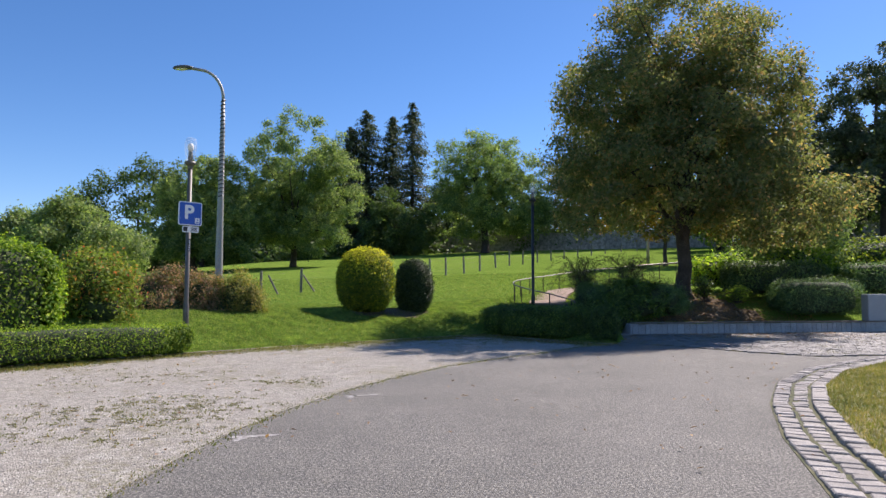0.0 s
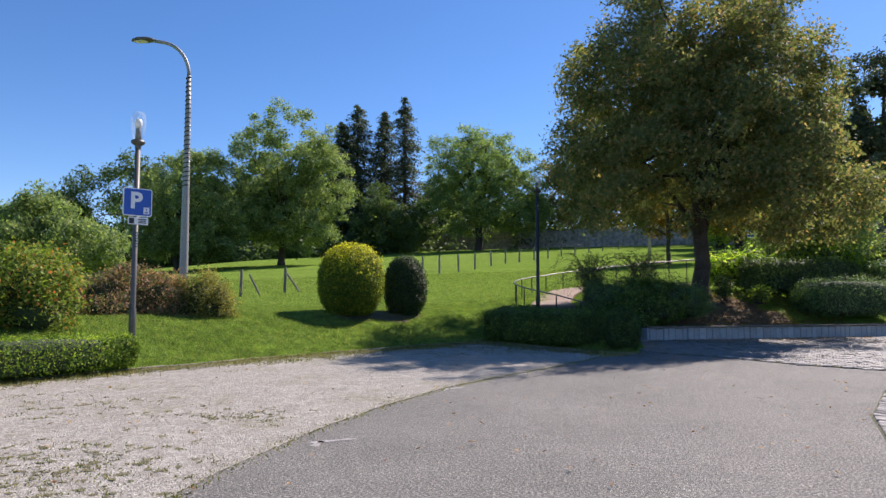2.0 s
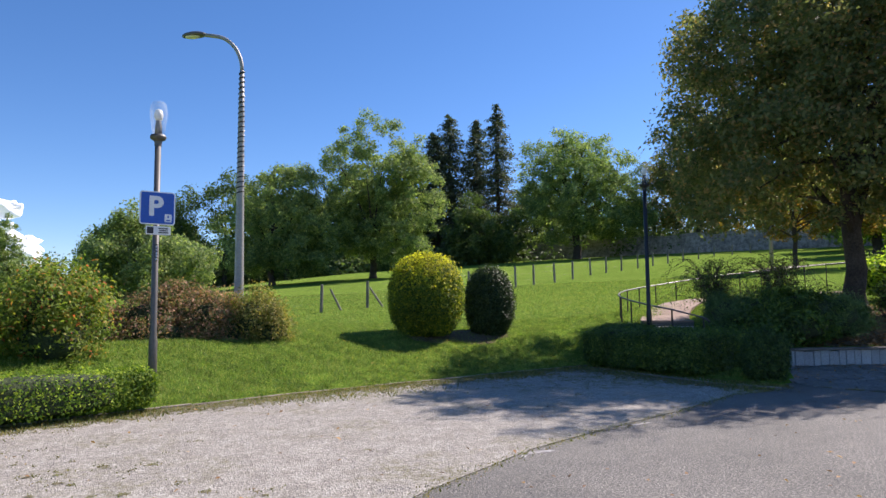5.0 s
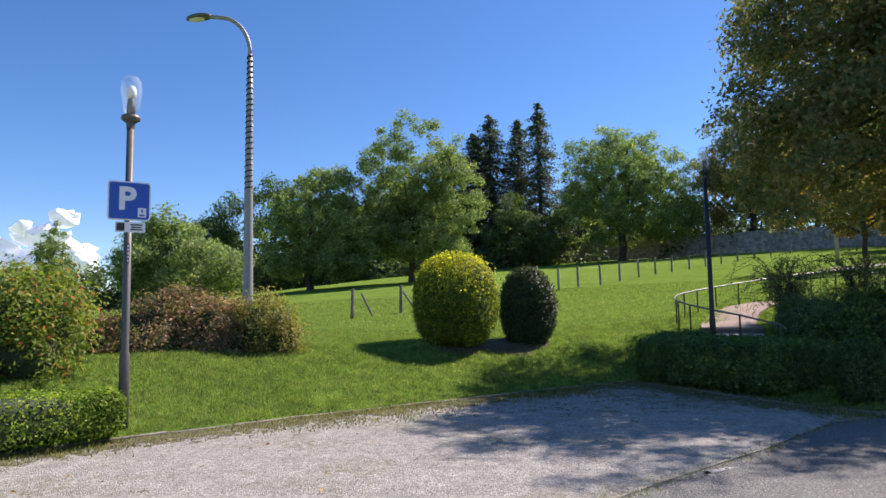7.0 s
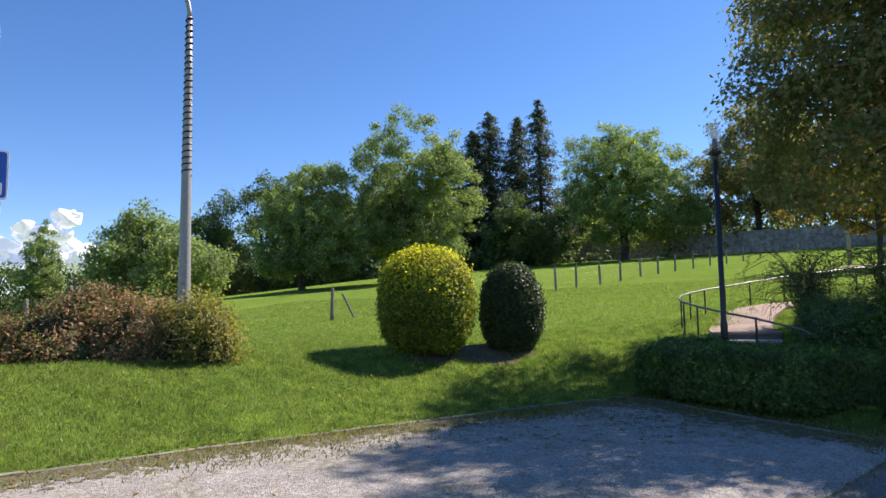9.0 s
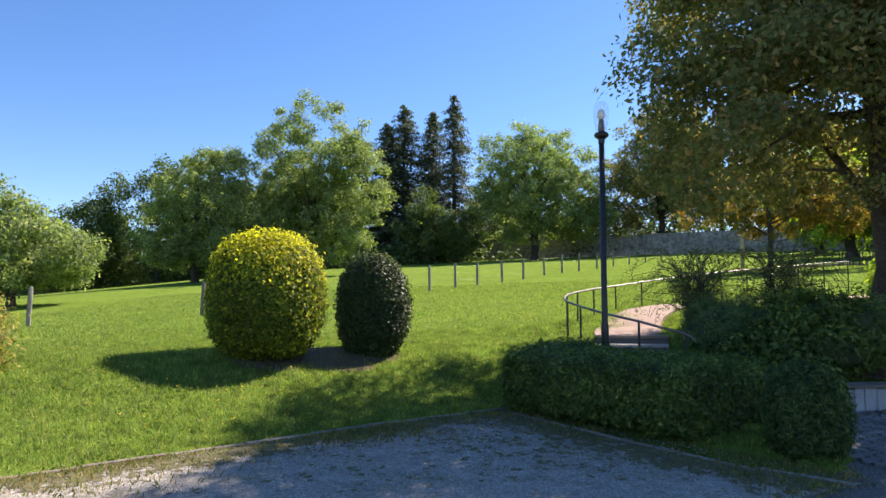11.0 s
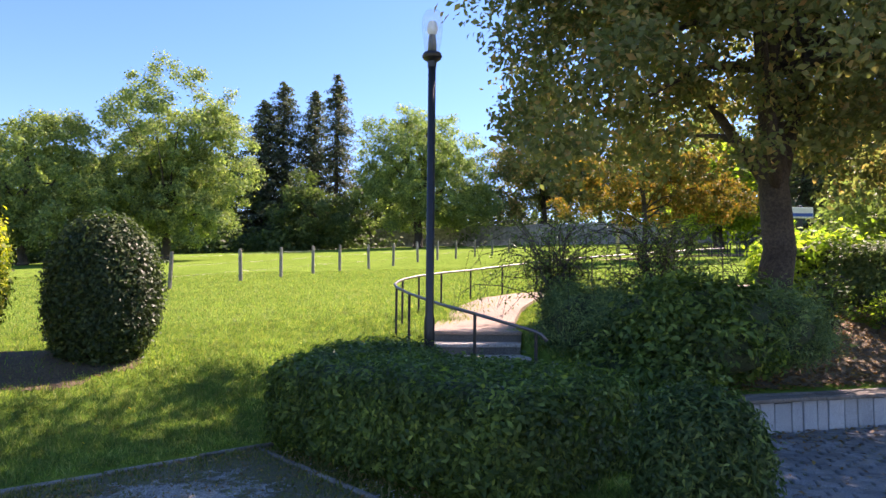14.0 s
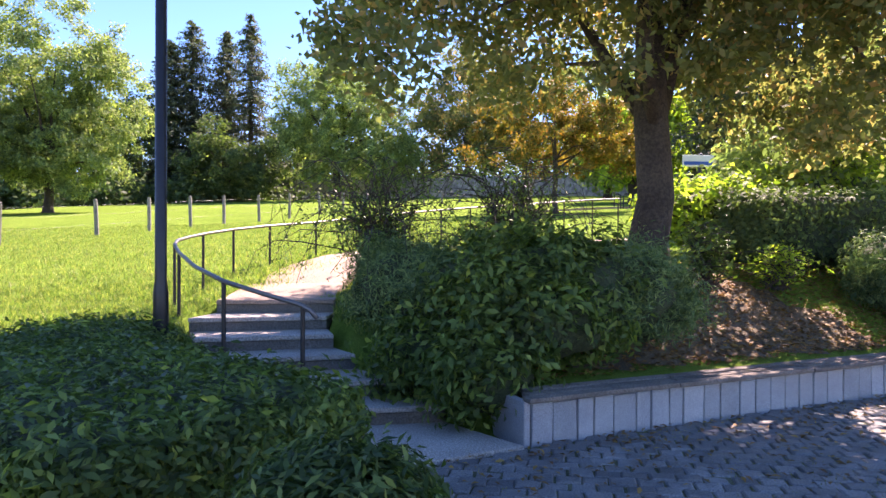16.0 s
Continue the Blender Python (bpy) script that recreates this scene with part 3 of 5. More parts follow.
def sprays(name, x, y, label, n, reach, rise, leaf, material, seed=1, base=None, lean=(0, 0), dense=60, group=""):
    """An arching shrub of long thin shoots with small leaves."""
    rng = np.random.default_rng(seed)
    z = ground_z(x, y) if base is None else base
    t = thing(name, x, y, z, label, "shrub", group)
    bm = bmesh.new()
    pts = []
    for k in range(n):
        a = rng.uniform(0, 2 * math.pi)
        rch, hh = reach * rng.uniform(0.15, 1.1), rise * rng.uniform(0.4, 1.1)
        dv = Vector((math.cos(a), math.sin(a), 0)) * rch + Vector((lean[0], lean[1], 0)) * rng.uniform(0, 1)
        droop = rng.uniform(0.15, 0.8)
        path = [Vector((rng.normal(0, 0.12), rng.normal(0, 0.12), 0)) + dv * (u ** 1.4) + Vector((0, 0, hh * (1 - (1 - u / 0.7) ** 2) if u < 0.7 else hh * (1 - droop * ((u - 0.7) / 0.3) ** 2))) for u in np.linspace(0, 1, 8)]
        tube_into(bm, path, [0.012, 0.01, 0.009, 0.008, 0.007, 0.005, 0.004, 0.003], 4)
        for _ in range(dense):
            u = rng.uniform(0.15, 1) * 7
            i = min(int(u), 6)
            pts.append(path[i].lerp(path[i + 1], u - i) + Vector(rng.normal(0, 0.05, 3)))
    part("stem_tuft", bm, M_TWIG, t)
    pts = np.array(pts)
    leaves("foliage", rng, pts, np.tile([0, 0, 1.0], (len(pts), 1)), leaf, material, t, 0.8, 0.5)
    return t


# The large tree by the steps
tree("maple_tree", 7.67, 23.6, [(0, 0, 6.0, 4.4, 4.1, 3.6), (0.1, 0, 9.4, 3.1, 3.0, 3.0), (3.3, -0.3, 3.4, 2.6, 2.6, 1.6), (-2.7, -1.0, 4.2, 2.4, 1.7, 1.9), (-1.7, 0.6, 7.4, 2.8, 3.0, 2.3), (1.9, 0.2, 7.2, 2.6, 2.8, 2.4), (0.5, -2.0, 4.6, 3.0, 2.4, 2.0)],
     0.13, 135000, L_BIG, "large broadleaf tree turning rusty brown above the retaining wall", 0.27, 2.2, 3, 0.72, 760, limbs=34)

# Far trees on the slope
tree("elm_tree", -20.5, 67.0, [(0.1, 0, 10.9, 5.5, 4.8, 5.2), (0.2, 0, 6.4, 5.0, 4.5, 4.6), (3.9, 0, 7.6, 3.6, 3.4, 5.2), (-2.2, 0, 8.4, 3.2, 3.4, 3.8), (2.0, -1.5, 3.8, 3.6, 3.0, 2.4), (-2.6, -1.0, 4.4, 2.6, 2.6, 2.4)], 0.24, 66000, L_ELM, "tall full broadleaf tree on the far lawn", 0.35, 2.6, 11, 0.9, 620, limbs=16)
tree("chestnut_tree", -29.0, 62.0, [(1.4, 0, 6.6, 5.0, 4.5, 4.7), (4.4, 0, 4.8, 3.0, 3.0, 3.6), (-2.9, 0, 4.8, 2.8, 3.0, 3.3), (2.2, 0, 9.5, 2.6, 2.6, 2.5), (3.0, -1.5, 3.2, 3.2, 2.6, 2.2), (-1.6, -1.0, 3.2, 2.4, 2.4, 1.9)], 0.24, 54000, L_ELM, "mid-green broadleaf tree on the far lawn", 0.3, 2.0, 12, 0.85, 520, limbs=14)
tree("lime_tree", -0.8, 100.0, [(0.4, 0, 9.6, 8.2, 7.6, 7.6), (-2.2, 0, 13.2, 5.6, 5.4, 5.5), (5.6, 0, 8.4, 5.4, 5.0, 6.3), (-4.4, 0, 6.8, 4.5, 4.5, 5.2), (3.0, -2.5, 6.4, 5.0, 4.0, 3.0), (7.6, 0, 6.2, 3.2, 3.0, 3.6), (1.5, 0, 13.4, 5.6, 5.2, 5.0)], 0.32, 66000, L_ROUND, "broad round-headed tree in front of the stone wall", 0.6, 3.2, 13, 1.2, 760, limbs=16)
conifer("spruce_tree", -21.5, 110.0, 25.5, 15, "tall dark spruce with drooping branches", 21, taper=0.55, leaf=0.5, rows=110)
conifer("spruce_tree", -17.2, 112.0, 24.5, 14, "tall dark spruce with drooping branches", 22, taper=0.55, leaf=0.5, rows=110)
conifer("spruce_tree", -13.2, 108.4, 26.0, 13.0, "thin sparse spruce with see-through top", 23, gap=0.25, taper=0.6, leaf=0.45, rows=130)
conifer("spruce_tree", -23.5, 107.0, 22.0, 14.0, "tall dark spruce with drooping branches", 24, taper=0.55, leaf=0.5, rows=110)
tree("yew_tree", -14.5, 98.0, [(0, 0, 4.2, 5.2, 4.5, 3.9), (-1.5, 0, 7.4, 2.8, 3, 3.0), (3.2, 0, 3.6, 3.4, 3, 3.2)], 0.36, 16000, L_DARK, "low dark evergreen tree under the spruces", 0.3, 1.0, 14, 1.2, 170)
tree("walnut_tree", -25.0, 38.2, [(-0.9, 0, 3.0, 3.0, 3.0, 2.2), (1.2, 0, 2.8, 2.7, 3, 1.9), (-1.2, 0, 4.5, 1.8, 1.8, 1.5), (-2.6, 0, 2.2, 1.8, 1.8, 1.5)], 0.19, 32000, L_ELM, "low spreading tree on the lawn", 0.2, 1.2, 15, 0.75, 220, limbs=12)
for k, (tx, ty, s, mt, nm) in enumerate([(-52, 92, 1.15, L_DARK, "oak_tree"), (-44, 96, 0.9, L_ELM, "oak_tree"), (-60, 88, 0.8, L_DARK, "oak_tree"), (-36, 102, 1.0, L_DARK, "oak_tree"), (-72, 92, 0.75, L_ELM, "oak_tree"), (-29, 106, 0.95, L_DARK, "oak_tree"), (-8, 116, 0.8, L_DARK, "oak_tree")]):
    tree(nm, tx, ty, [(0, 0, 8 * s, 6.5 * s, 6 * s, 6 * s), (2 * s, 0, 11 * s, 4 * s, 4 * s, 4 * s)], 0.42, 13000, mt, "distant broadleaf tree at the edge of the park", 0.4, 2.5, 30 + k, 1.9, 120, limbs=6)
tree("poplar_tree", -72, 73, [(-1.2, 0, 5.6, 1.9, 1.9, 5.4), (1.0, 0, 6.4, 1.9, 1.9, 6.0), (0, 0, 4.5, 2.4, 2.2, 4.0)], 0.32, 12000, L_ELM, "slim upright poplar in the distance", 0.2, 1.5, 41, 0.8, 160)

# Clipped shrubs on the bank
clipped("ball_shrub", -3.14, 19.4, (0.85, 0.85, 0.96), 0.056, 42000, L_GOLD, "rounded clipped shrub with golden-green leaves", "shrub", base=0.68, seed=51, rough=0.045, tall=0.10, power=2.35, tip=L_TIP)
clipped("ball_shrub", -1.8, 20.8, (0.60, 0.60, 0.88), 0.052, 24000, L_HOLLY, "dark glossy clipped shrub on the lawn", "shrub", base=0.58, seed=52, rough=0.04, tall=0.06, power=2.3)


def bush(name, x, y, lobes, leaf, count, material, label, seed=1, base=None, clump=0.3, clumps=90, spread=0.8, aspect=0.5, core=0.62, rz=0.0, low=0.02):
    """A loose, lumpy shrub: leaf clumps over several lobes with a core in each, coloured dark as inner shade."""
    rng = np.random.default_rng(seed)
    z = ground_z(x, y) if base is None else base
    t = thing(name, x, y, z, label, "shrub", rz=rz)
    lobes = np.array(lobes, dtype=float)
    area = lobes[:, 3] * lobes[:, 5]
    which = rng.choice(len(lobes), clumps, p=area / area.sum())
    d = unit(rng.normal(0, 1, (clumps, 3)) + np.array([0, 0, 0.35]))
    cc = lobes[which, :3] + d * (rng.uniform(0.7, 1.05, clumps))[:, None] * lobes[which, 3:6]
    size = clump * rng.uniform(0.5, 1.4, clumps)
    pick = rng.choice(clumps, count, p=size ** 2 / (size ** 2).sum())
    p = cc[pick] + rng.normal(0, 0.4, (count, 3)) * size[pick][:, None]
    keep = p[:, 2] > low
    leaves("foliage", rng, p[keep], d[pick][keep] + np.array([0, 0, 0.3]), leaf, material, t, spread, aspect)
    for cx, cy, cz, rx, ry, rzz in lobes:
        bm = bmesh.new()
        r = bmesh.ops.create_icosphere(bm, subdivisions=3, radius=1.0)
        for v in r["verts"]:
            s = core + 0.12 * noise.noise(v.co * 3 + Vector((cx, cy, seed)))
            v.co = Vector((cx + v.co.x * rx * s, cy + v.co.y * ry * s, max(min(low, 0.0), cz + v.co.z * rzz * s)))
        part("shade_core", bm, M_CORE, t, smooth=True)
    return t

# Shrubs behind the low hedge
KD = math.degrees(math.atan2(2.7, 1.75))
clipped("box_hedge", -7.55, 9.2, (3.75, 0.42, 0.29), 0.042, 76000, L_BOX, "low clipped bright green hedge along the gravel", "hedge", rz=KD, power=7, base=0.06, seed=61, rough=0.03, tall=0.05)
clipped("laurel_hedge", -9.3, 10.3, (2.0, 0.75, 1.05), 0.075, 30000, L_BOX, "tall clipped green hedge", "hedge", rz=KD, power=5, base=0.15, seed=62, rough=0.07, tall=0.12)
bush("berry_shrub", -8.3, 13.5, [(0, 0, 0.95, 0.95, 0.9, 0.9), (0.35, -0.3, 0.6, 0.75, 0.7, 0.6), (-0.3, 0.2, 1.3, 0.6, 0.6, 0.6)], 0.075, 16000, L_RED, "rounded green shrub with reddish shoot tips", 63, 0.3, 0.3, 130)
bush("spiraea_shrub", -8.3, 16.2, [(0, 0, 0.75, 0.8, 0.8, 0.62), (-0.8, 0, 0.5, 0.7, 0.7, 0.5), (0.6, 0.1, 0.95, 0.6, 0.6, 0.62), (0.2, -0.5, 0.45, 0.9, 0.6, 0.45), (0.9, -0.5, 0.4, 0.5, 0.5, 0.4)], 0.06, 28000, L_BROWN, "wide shrub with brown faded flower heads", 64, 0.42, 0.24, 230, rz=35)
bush("spiraea_shrub", -7.15, 16.55, [(0, 0, 0.7, 0.7, 0.65, 0.65), (0.4, 0, 0.5, 0.55, 0.5, 0.5)], 0.055, 14000, L_BROWN, "wide shrub with brown faded flower heads", 65, 0.42, 0.22, 130)
bush("olive_shrub", -6.2, 16.75, [(0, 0, 0.7, 0.6, 0.6, 0.66), (0.3, 0, 0.45, 0.45, 0.45, 0.45)], 0.055, 11000, L_OLIVE, "pale olive shrub beside the street lamp", 66, 0.45, 0.22, 100)

# Hedge in front of the steps, with a small bush at its end
HD = math.degrees(math.atan2(-2.3, 2.4))
clipped("cherry_laurel_hedge", 2.2, 18.84, (1.58, 0.86, 0.41), 0.062, 74000, L_LAUREL, "dark clipped hedge in front of the steps", "hedge", rz=HD, power=8, base=0.05, seed=71, rough=0.03, tall=0.05, aspect=0.42)
clipped("cherry_laurel_hedge", 1.55, 20.3, (0.64, 0.74, 0.3), 0.06, 24000, L_LAUREL, "dark clipped end of the hedge beside the lamp post", "hedge", rz=HD + 25, power=3.2, base=0.32, seed=74, rough=0.04, tall=0.06, aspect=0.42)
clipped("box_bush", 3.77, 16.85, (0.34, 0.34, 0.45), 0.055, 20000, L_BUSH, "small dark rounded bush at the end of the hedge", "shrub", power=2.9, base=0.0, seed=72, rough=0.03, tall=0.09, aspect=0.3)

# Planting above the retaining wall
bush("cherry_laurel", 5.35, 21.15, [(0, 0, 0.62, 0.85, 0.7, 0.55), (-0.45, -0.3, 0.42, 0.55, 0.5, 0.45), (0.55, -0.1, 0.6, 0.65, 0.6, 0.5), (0.0, -0.5, 0.36, 0.85, 0.42, 0.4), (-0.3, 0.2, 0.7, 0.7, 0.6, 0.42), (-0.5, -0.75, -0.05, 0.5, 0.42, 0.4), (-0.95, -0.2, 0.0, 0.5, 0.45, 0.42)], 0.095, 32000, L_LAUREL, "broad-leaved evergreen shrub leaning over the wall", 73, 0.5, 0.24, 380, aspect=0.45, core=0.8, low=-0.42)
bush("juniper", 4.25, 21.85, [(0, 0, 0.5, 0.62, 0.6, 0.5), (0.3, -0.35, 0.42, 0.55, 0.5, 0.42), (-0.25, 0.2, 0.4, 0.45, 0.45, 0.4)], 0.085, 26000, L_JUNIPER, "feathery juniper spreading beside the steps", 87, 0.62, 0.2, 240, aspect=0.14, core=0.8)
bush("juniper", 6.35, 21.25, [(0, 0, 0.55, 0.7, 0.65, 0.52), (0.3, 0.1, 0.4, 0.55, 0.5, 0.42)], 0.085, 24000, L_JUNIPER, "feathery juniper beside the broad-leaved shrub", 75, 0.55, 0.2, 200, aspect=0.14, core=0.8)
sprays("arching_shrub", 4.0, 22.6, "arching shrub with fine drooping shoots by the path", 90, 1.5, 1.55, 0.05, L_LAUREL, 76, dense=48, base=0.95, lean=(-0.35, -0.1), group="arching shrubs")
sprays("arching_shrub", 5.6, 23.1, "arching shrub with fine drooping shoots by the path", 90, 1.55, 1.5, 0.05, L_LAUREL, 77, dense=46, base=1.05, group="arching shrubs")
clipped("clipped_hedge", 11.6, 25.2, (2.0, 0.7, 0.62), 0.09, 14000, L_DARK, "dark clipped hedge behind the tree", "hedge", rz=12, power=5, base=1.25, seed=78, rough=0.05)
clipped("juniper_hedge", 12.2, 23.5, (1.5, 0.8, 0.62), 0.09, 14000, L_JUNIPER, "feathery clipped evergreen above the wall", "hedge", rz=14, power=4.5, base=0.55, seed=79, rough=0.06, aspect=0.2, tall=0.12)
clipped("clipped_hedge", 16.5, 26.3, (2.2, 0.8, 0.6), 0.1, 9000, L_JUNIPER, "low clipped hedge by the tall wall", "hedge", rz=12, power=5, base=1.3, seed=80, rough=0.06)
clipped("hydrangea_bush", 10.0, 26.4, (1.2, 0.9, 0.56), 0.15, 5500, L_BRIGHT, "bright green large-leaved bush", "shrub", base=1.55, seed=81, rough=0.18, tall=0.2)
clipped("hydrangea_bush", 13.0, 27.2, (1.4, 1.0, 0.75), 0.14, 7000, L_BRIGHT, "bright green large-leaved bush", "shrub", base=1.6, seed=82, rough=0.2, tall=0.4)
sprays("fern", 9.6, 23.6, "small green fern at the foot of the tree", 26, 0.55, 0.55, 0.07, L_BRIGHT, 83, dense=40)
sprays("ivy_shoots", 8.3, 23.2, "leafy shoots beside the tree trunk", 34, 0.45, 0.85, 0.1, L_LAUREL, 84, dense=26)
tree("small_maple", 13.4, 27.6, [(0, 0, 2.2, 2.2, 1.8, 1.5), (0.8, 0, 3.4, 1.5, 1.4, 1.2)], 0.14, 14000, L_ELM, "small leafy tree above the hedge", 0.08, 0.9, 85, 0.7, 120)
clipped("gold_shrub", 19.0, 31.0, (2.2, 1.5, 1.1), 0.16, 6000, L_GOLD, "yellow-green shrub behind the clipped hedge", "shrub", base=1.6, seed=86, rough=0.2)

# Trees to the right and behind the large tree
tree("orange_maple", 13.2, 48.0, [(0, 0, 3.7, 4.2, 3.2, 1.7), (-2.6, 0, 4.4, 2.6, 2.2, 1.3), (2.6, 0, 4.2, 2.6, 2.4, 1.7), (0.6, 0, 5.4, 2.8, 2.4, 1.4), (4.4, 0, 3.2, 1.8, 1.8, 1.2)], 0.18, 24000, L_AUTUMN, "low tree with orange autumn leaves", 0.15, 1.9, 91, 0.6, 200)
tree("copper_beech", 17.0, 106.0, [(0, 0, 11, 8.4, 7.0, 6.5), (1.0, 0, 16, 7.0, 6.5, 6.0), (-4.5, 0, 8.2, 5.0, 5.0, 4.4), (5.5, 0, 8.4, 5.5, 5.0, 4.6)], 0.42, 34000, L_BIG, "tall rusty-brown tree behind the stone wall", 0.5, 4.2, 92, 1.6, 360)
for k, (tx, ty, s, mt) in enumerate([(26, 110, 1.5, L_DARK), (34, 102, 1.45, L_ELM), (39, 92, 1.0, L_DARK), (47, 84, 1.05, L_ELM), (27, 78, 0.7, L_ELM), (56, 78, 1.1, L_DARK), (36, 70, 0.85, L_DARK), (24, 64, 0.6, L_BRIGHT)]):
    tree("beech_tree", tx, ty, [(0, 0, 7 * s, 6 * s, 5.5 * s, 5.2 * s), (1.5 * s, 0, 10.5 * s, 4 * s, 4 * s, 4 * s)], 0.5, 8000, mt, "broadleaf tree behind the stone wall", 0.4, 2.5, 100 + k, 1.8, 120, limbs=6)
conifer("cedar_tree", 28.6, 60.0, 17.6, 12.0, "large dark cedar with layered boughs", 111, rows=60, leaf=0.42)
tree("cedar_tree", 33.6, 57.0, [(0, 0, 7, 6.6, 6, 4.8), (0.6, 0, 12, 5.2, 5, 4.4), (1.2, 0, 15.4, 3.2, 3.2, 2.6)], 0.32, 34000, L_CONIFER, "large dark cedar with layered boughs", 0.5, 2, 112, 1.0, 360, limbs=14)
conifer("cedar_tree", 45.0, 66.0, 24.0, 14.0, "large dark cedar with layered boughs", 113, rows=44, leaf=0.5)


# Lamps, mast, sign
def lantern_post(x, y, ground, collar, material, label):
    t = thing("lamp_post", x, y, ground, label, "lamp")
    h = collar - ground
    part("pole", lathe_bm([(0.062, -0.15), (0.062, 0.9), (0.055, 0.95), (0.048, 1.0), (0.045, h - 0.05)], 16), material, t, smooth=True)
    part("collar", lathe_bm([(0.05, h - 0.14), (0.055, h - 0.07), (0.11, h - 0.03), (0.12, h), (0.105, h + 0.03), (0.05, h + 0.04)], 20), material, t)
    part("lamp_holder", lathe_bm([(0.055, h + 0.04), (0.05, h + 0.16), (0.04, h + 0.24), (0.035, h + 0.26)], 14), material, t, smooth=True)
    part("bulb", lathe_bm([(0.035, h + 0.255), (0.06, h + 0.29), (0.066, h + 0.35), (0.05, h + 0.41), (0.02, h + 0.43)], 14), M_BULB, t, "white opal lamp", True)
    g = part("glass_shade", lathe_bm([(0.085, h + 0.035), (0.105, h + 0.16), (0.125, h + 0.3), (0.128, h + 0.4), (0.115, h + 0.49), (0.085, h + 0.54), (0.03, h + 0.555)], 24), M_GLASS, t, "clear glass shade", True)
    g.visible_shadow = False
    return t


lantern_post(-5.62, 12.6, ground_z(-5.62, 12.6), 4.05, M_PAINTGREY, "grey lamp post with a clear glass lantern")
lantern_post(2.11, 20.5, ground_z(2.11, 20.5), 4.3, M_BLACK, "black lamp post with a clear glass lantern")

mast = thing("street_lamp", -7.14, 17.68, ground_z(-7.14, 17.68), "tall grey street lamp wrapped with a light garland", "lamp")
mz = ground_z(-7.14, 17.68)
part("pole", lathe_bm([(0.115, -0.2), (0.108, 1.0), (0.09, 3.0), (0.068, 5.2), (0.05, 7.0 - mz)], 18), M_GALV, mast, smooth=True)
arm = [Vector((0, 0, 6.97 - mz))] + [Vector((-0.75 * (1 - math.cos(a)), -0.1 * (1 - math.cos(a)), 7.0 - mz + 0.88 * math.sin(a))) for a in np.linspace(0.15, 1.5, 9)] + [Vector((-0.95, -0.12, 7.92 - mz))]
part("arm", tube_into(bmesh.new(), arm, [0.045] * len(arm), 10), M_GALV, mast, smooth=True)
hb = bmesh.new()
bmesh.ops.create_uvsphere(hb, u_segments=18, v_segments=10, radius=1.0)
for v in hb.verts:
    v.co = Vector((v.co.x * 0.32 - 1.2, v.co.y * 0.14 - 0.13, max(v.co.z, -0.35) * 0.085 + 7.93 - mz))
head_ = part("lamp_head", hb, M_PAINTGREY, mast, "flat oval lamp head", True)
gb = bmesh.new()
bmesh.ops.create_uvsphere(gb, u_segments=14, v_segments=8, radius=1.0)
for v in gb.verts:
    v.co = Vector((v.co.x * 0.2 - 1.25, v.co.y * 0.1 - 0.13, v.co.z * 0.03 + 7.895 - mz))
part("lens", gb, M_BULB, head_, "pale lamp lens", True)
coil = [Vector(((0.085 - 0.002 * k * 0.05) * math.cos(k * 0.62), (0.085 - 0.002 * k * 0.05) * math.sin(k * 0.62), 4.0 - mz + k * 0.0117)) for k in range(255)]
part("garland", tube_into(bmesh.new(), coil, [0.017] * len(coil), 5), M_BLACK, mast, "dark spiral light garland")

SR = 48.0
sign = thing("parking_sign", -5.62 + 0.06 * 0.74, 12.6 - 0.06 * 0.67, 2.70, "blue square parking sign on the lamp post", "sign", rz=SR)


def rounded_plate(w, h, t, r=0.03):
    bm = bmesh.new()
    pts = []
    for cx, cz, a0 in ((w / 2 - r, h / 2 - r, 0), (-w / 2 + r, h / 2 - r, 90), (-w / 2 + r, -h / 2 + r, 180), (w / 2 - r, -h / 2 + r, 270)):
        for k in range(5):
            a = radians(a0 + k * 22.5)
            pts.append((cx + r * math.cos(a), cz + r * math.sin(a)))
    f = bm.faces.new([bm.verts.new((x, 0, z)) for x, z in pts])
    r2 = bmesh.ops.extrude_face_region(bm, geom=[f])
    for v in [g for g in r2["geom"] if isinstance(g, bmesh.types.BMVert)]:
        v.co.y -= t
    bmesh.ops.recalc_face_normals(bm, faces=bm.faces)
    return bm


def placed(bm, x, y, z):
    bmesh.ops.translate(bm, verts=bm.verts, vec=(x, y, z))
    return bm


def text_mesh(name, body, size, material, parent, x, y, z, bold=0.0):
    cu = bpy.data.curves.new(name, "FONT")
    cu.body, cu.size, cu.extrude, cu.offset, cu.align_x, cu.align_y = body, size, 0.002, bold, "CENTER", "CENTER"
    tmp = bpy.data.objects.new(name, cu)
    me = bpy.data.meshes.new_from_object(tmp)
    bpy.data.objects.remove(tmp)
    me.transform(Matrix.Translation((x, y, z)) @ Matrix.Rotation(radians(90), 4, "X"))
    return mesh_obj(name, me, material, parent)


panel = part("panel", placed(rounded_plate(0.5, 0.5, 0.02, 0.04), 0, 0, 0.25), M_WHITE, sign, "white-edged sign panel")
part("face", placed(rounded_plate(0.465, 0.465, 0.003, 0.03), 0, -0.0205, 0.25), M_BLUE, panel, "blue sign face")
text_mesh("letter", "P", 0.40, M_WHITE, panel, -0.03, -0.0265, 0.265, 0.014)
part("disc_symbol", placed(rounded_plate(0.1, 0.12, 0.003, 0.01), 0.15, -0.0245, 0.105), M_WHITE, panel, "white parking disc symbol")
part("symbol_mark", placed(rounded_plate(0.06, 0.02, 0.003, 0.009), 0.15, -0.029, 0.07), M_BLUE, panel)
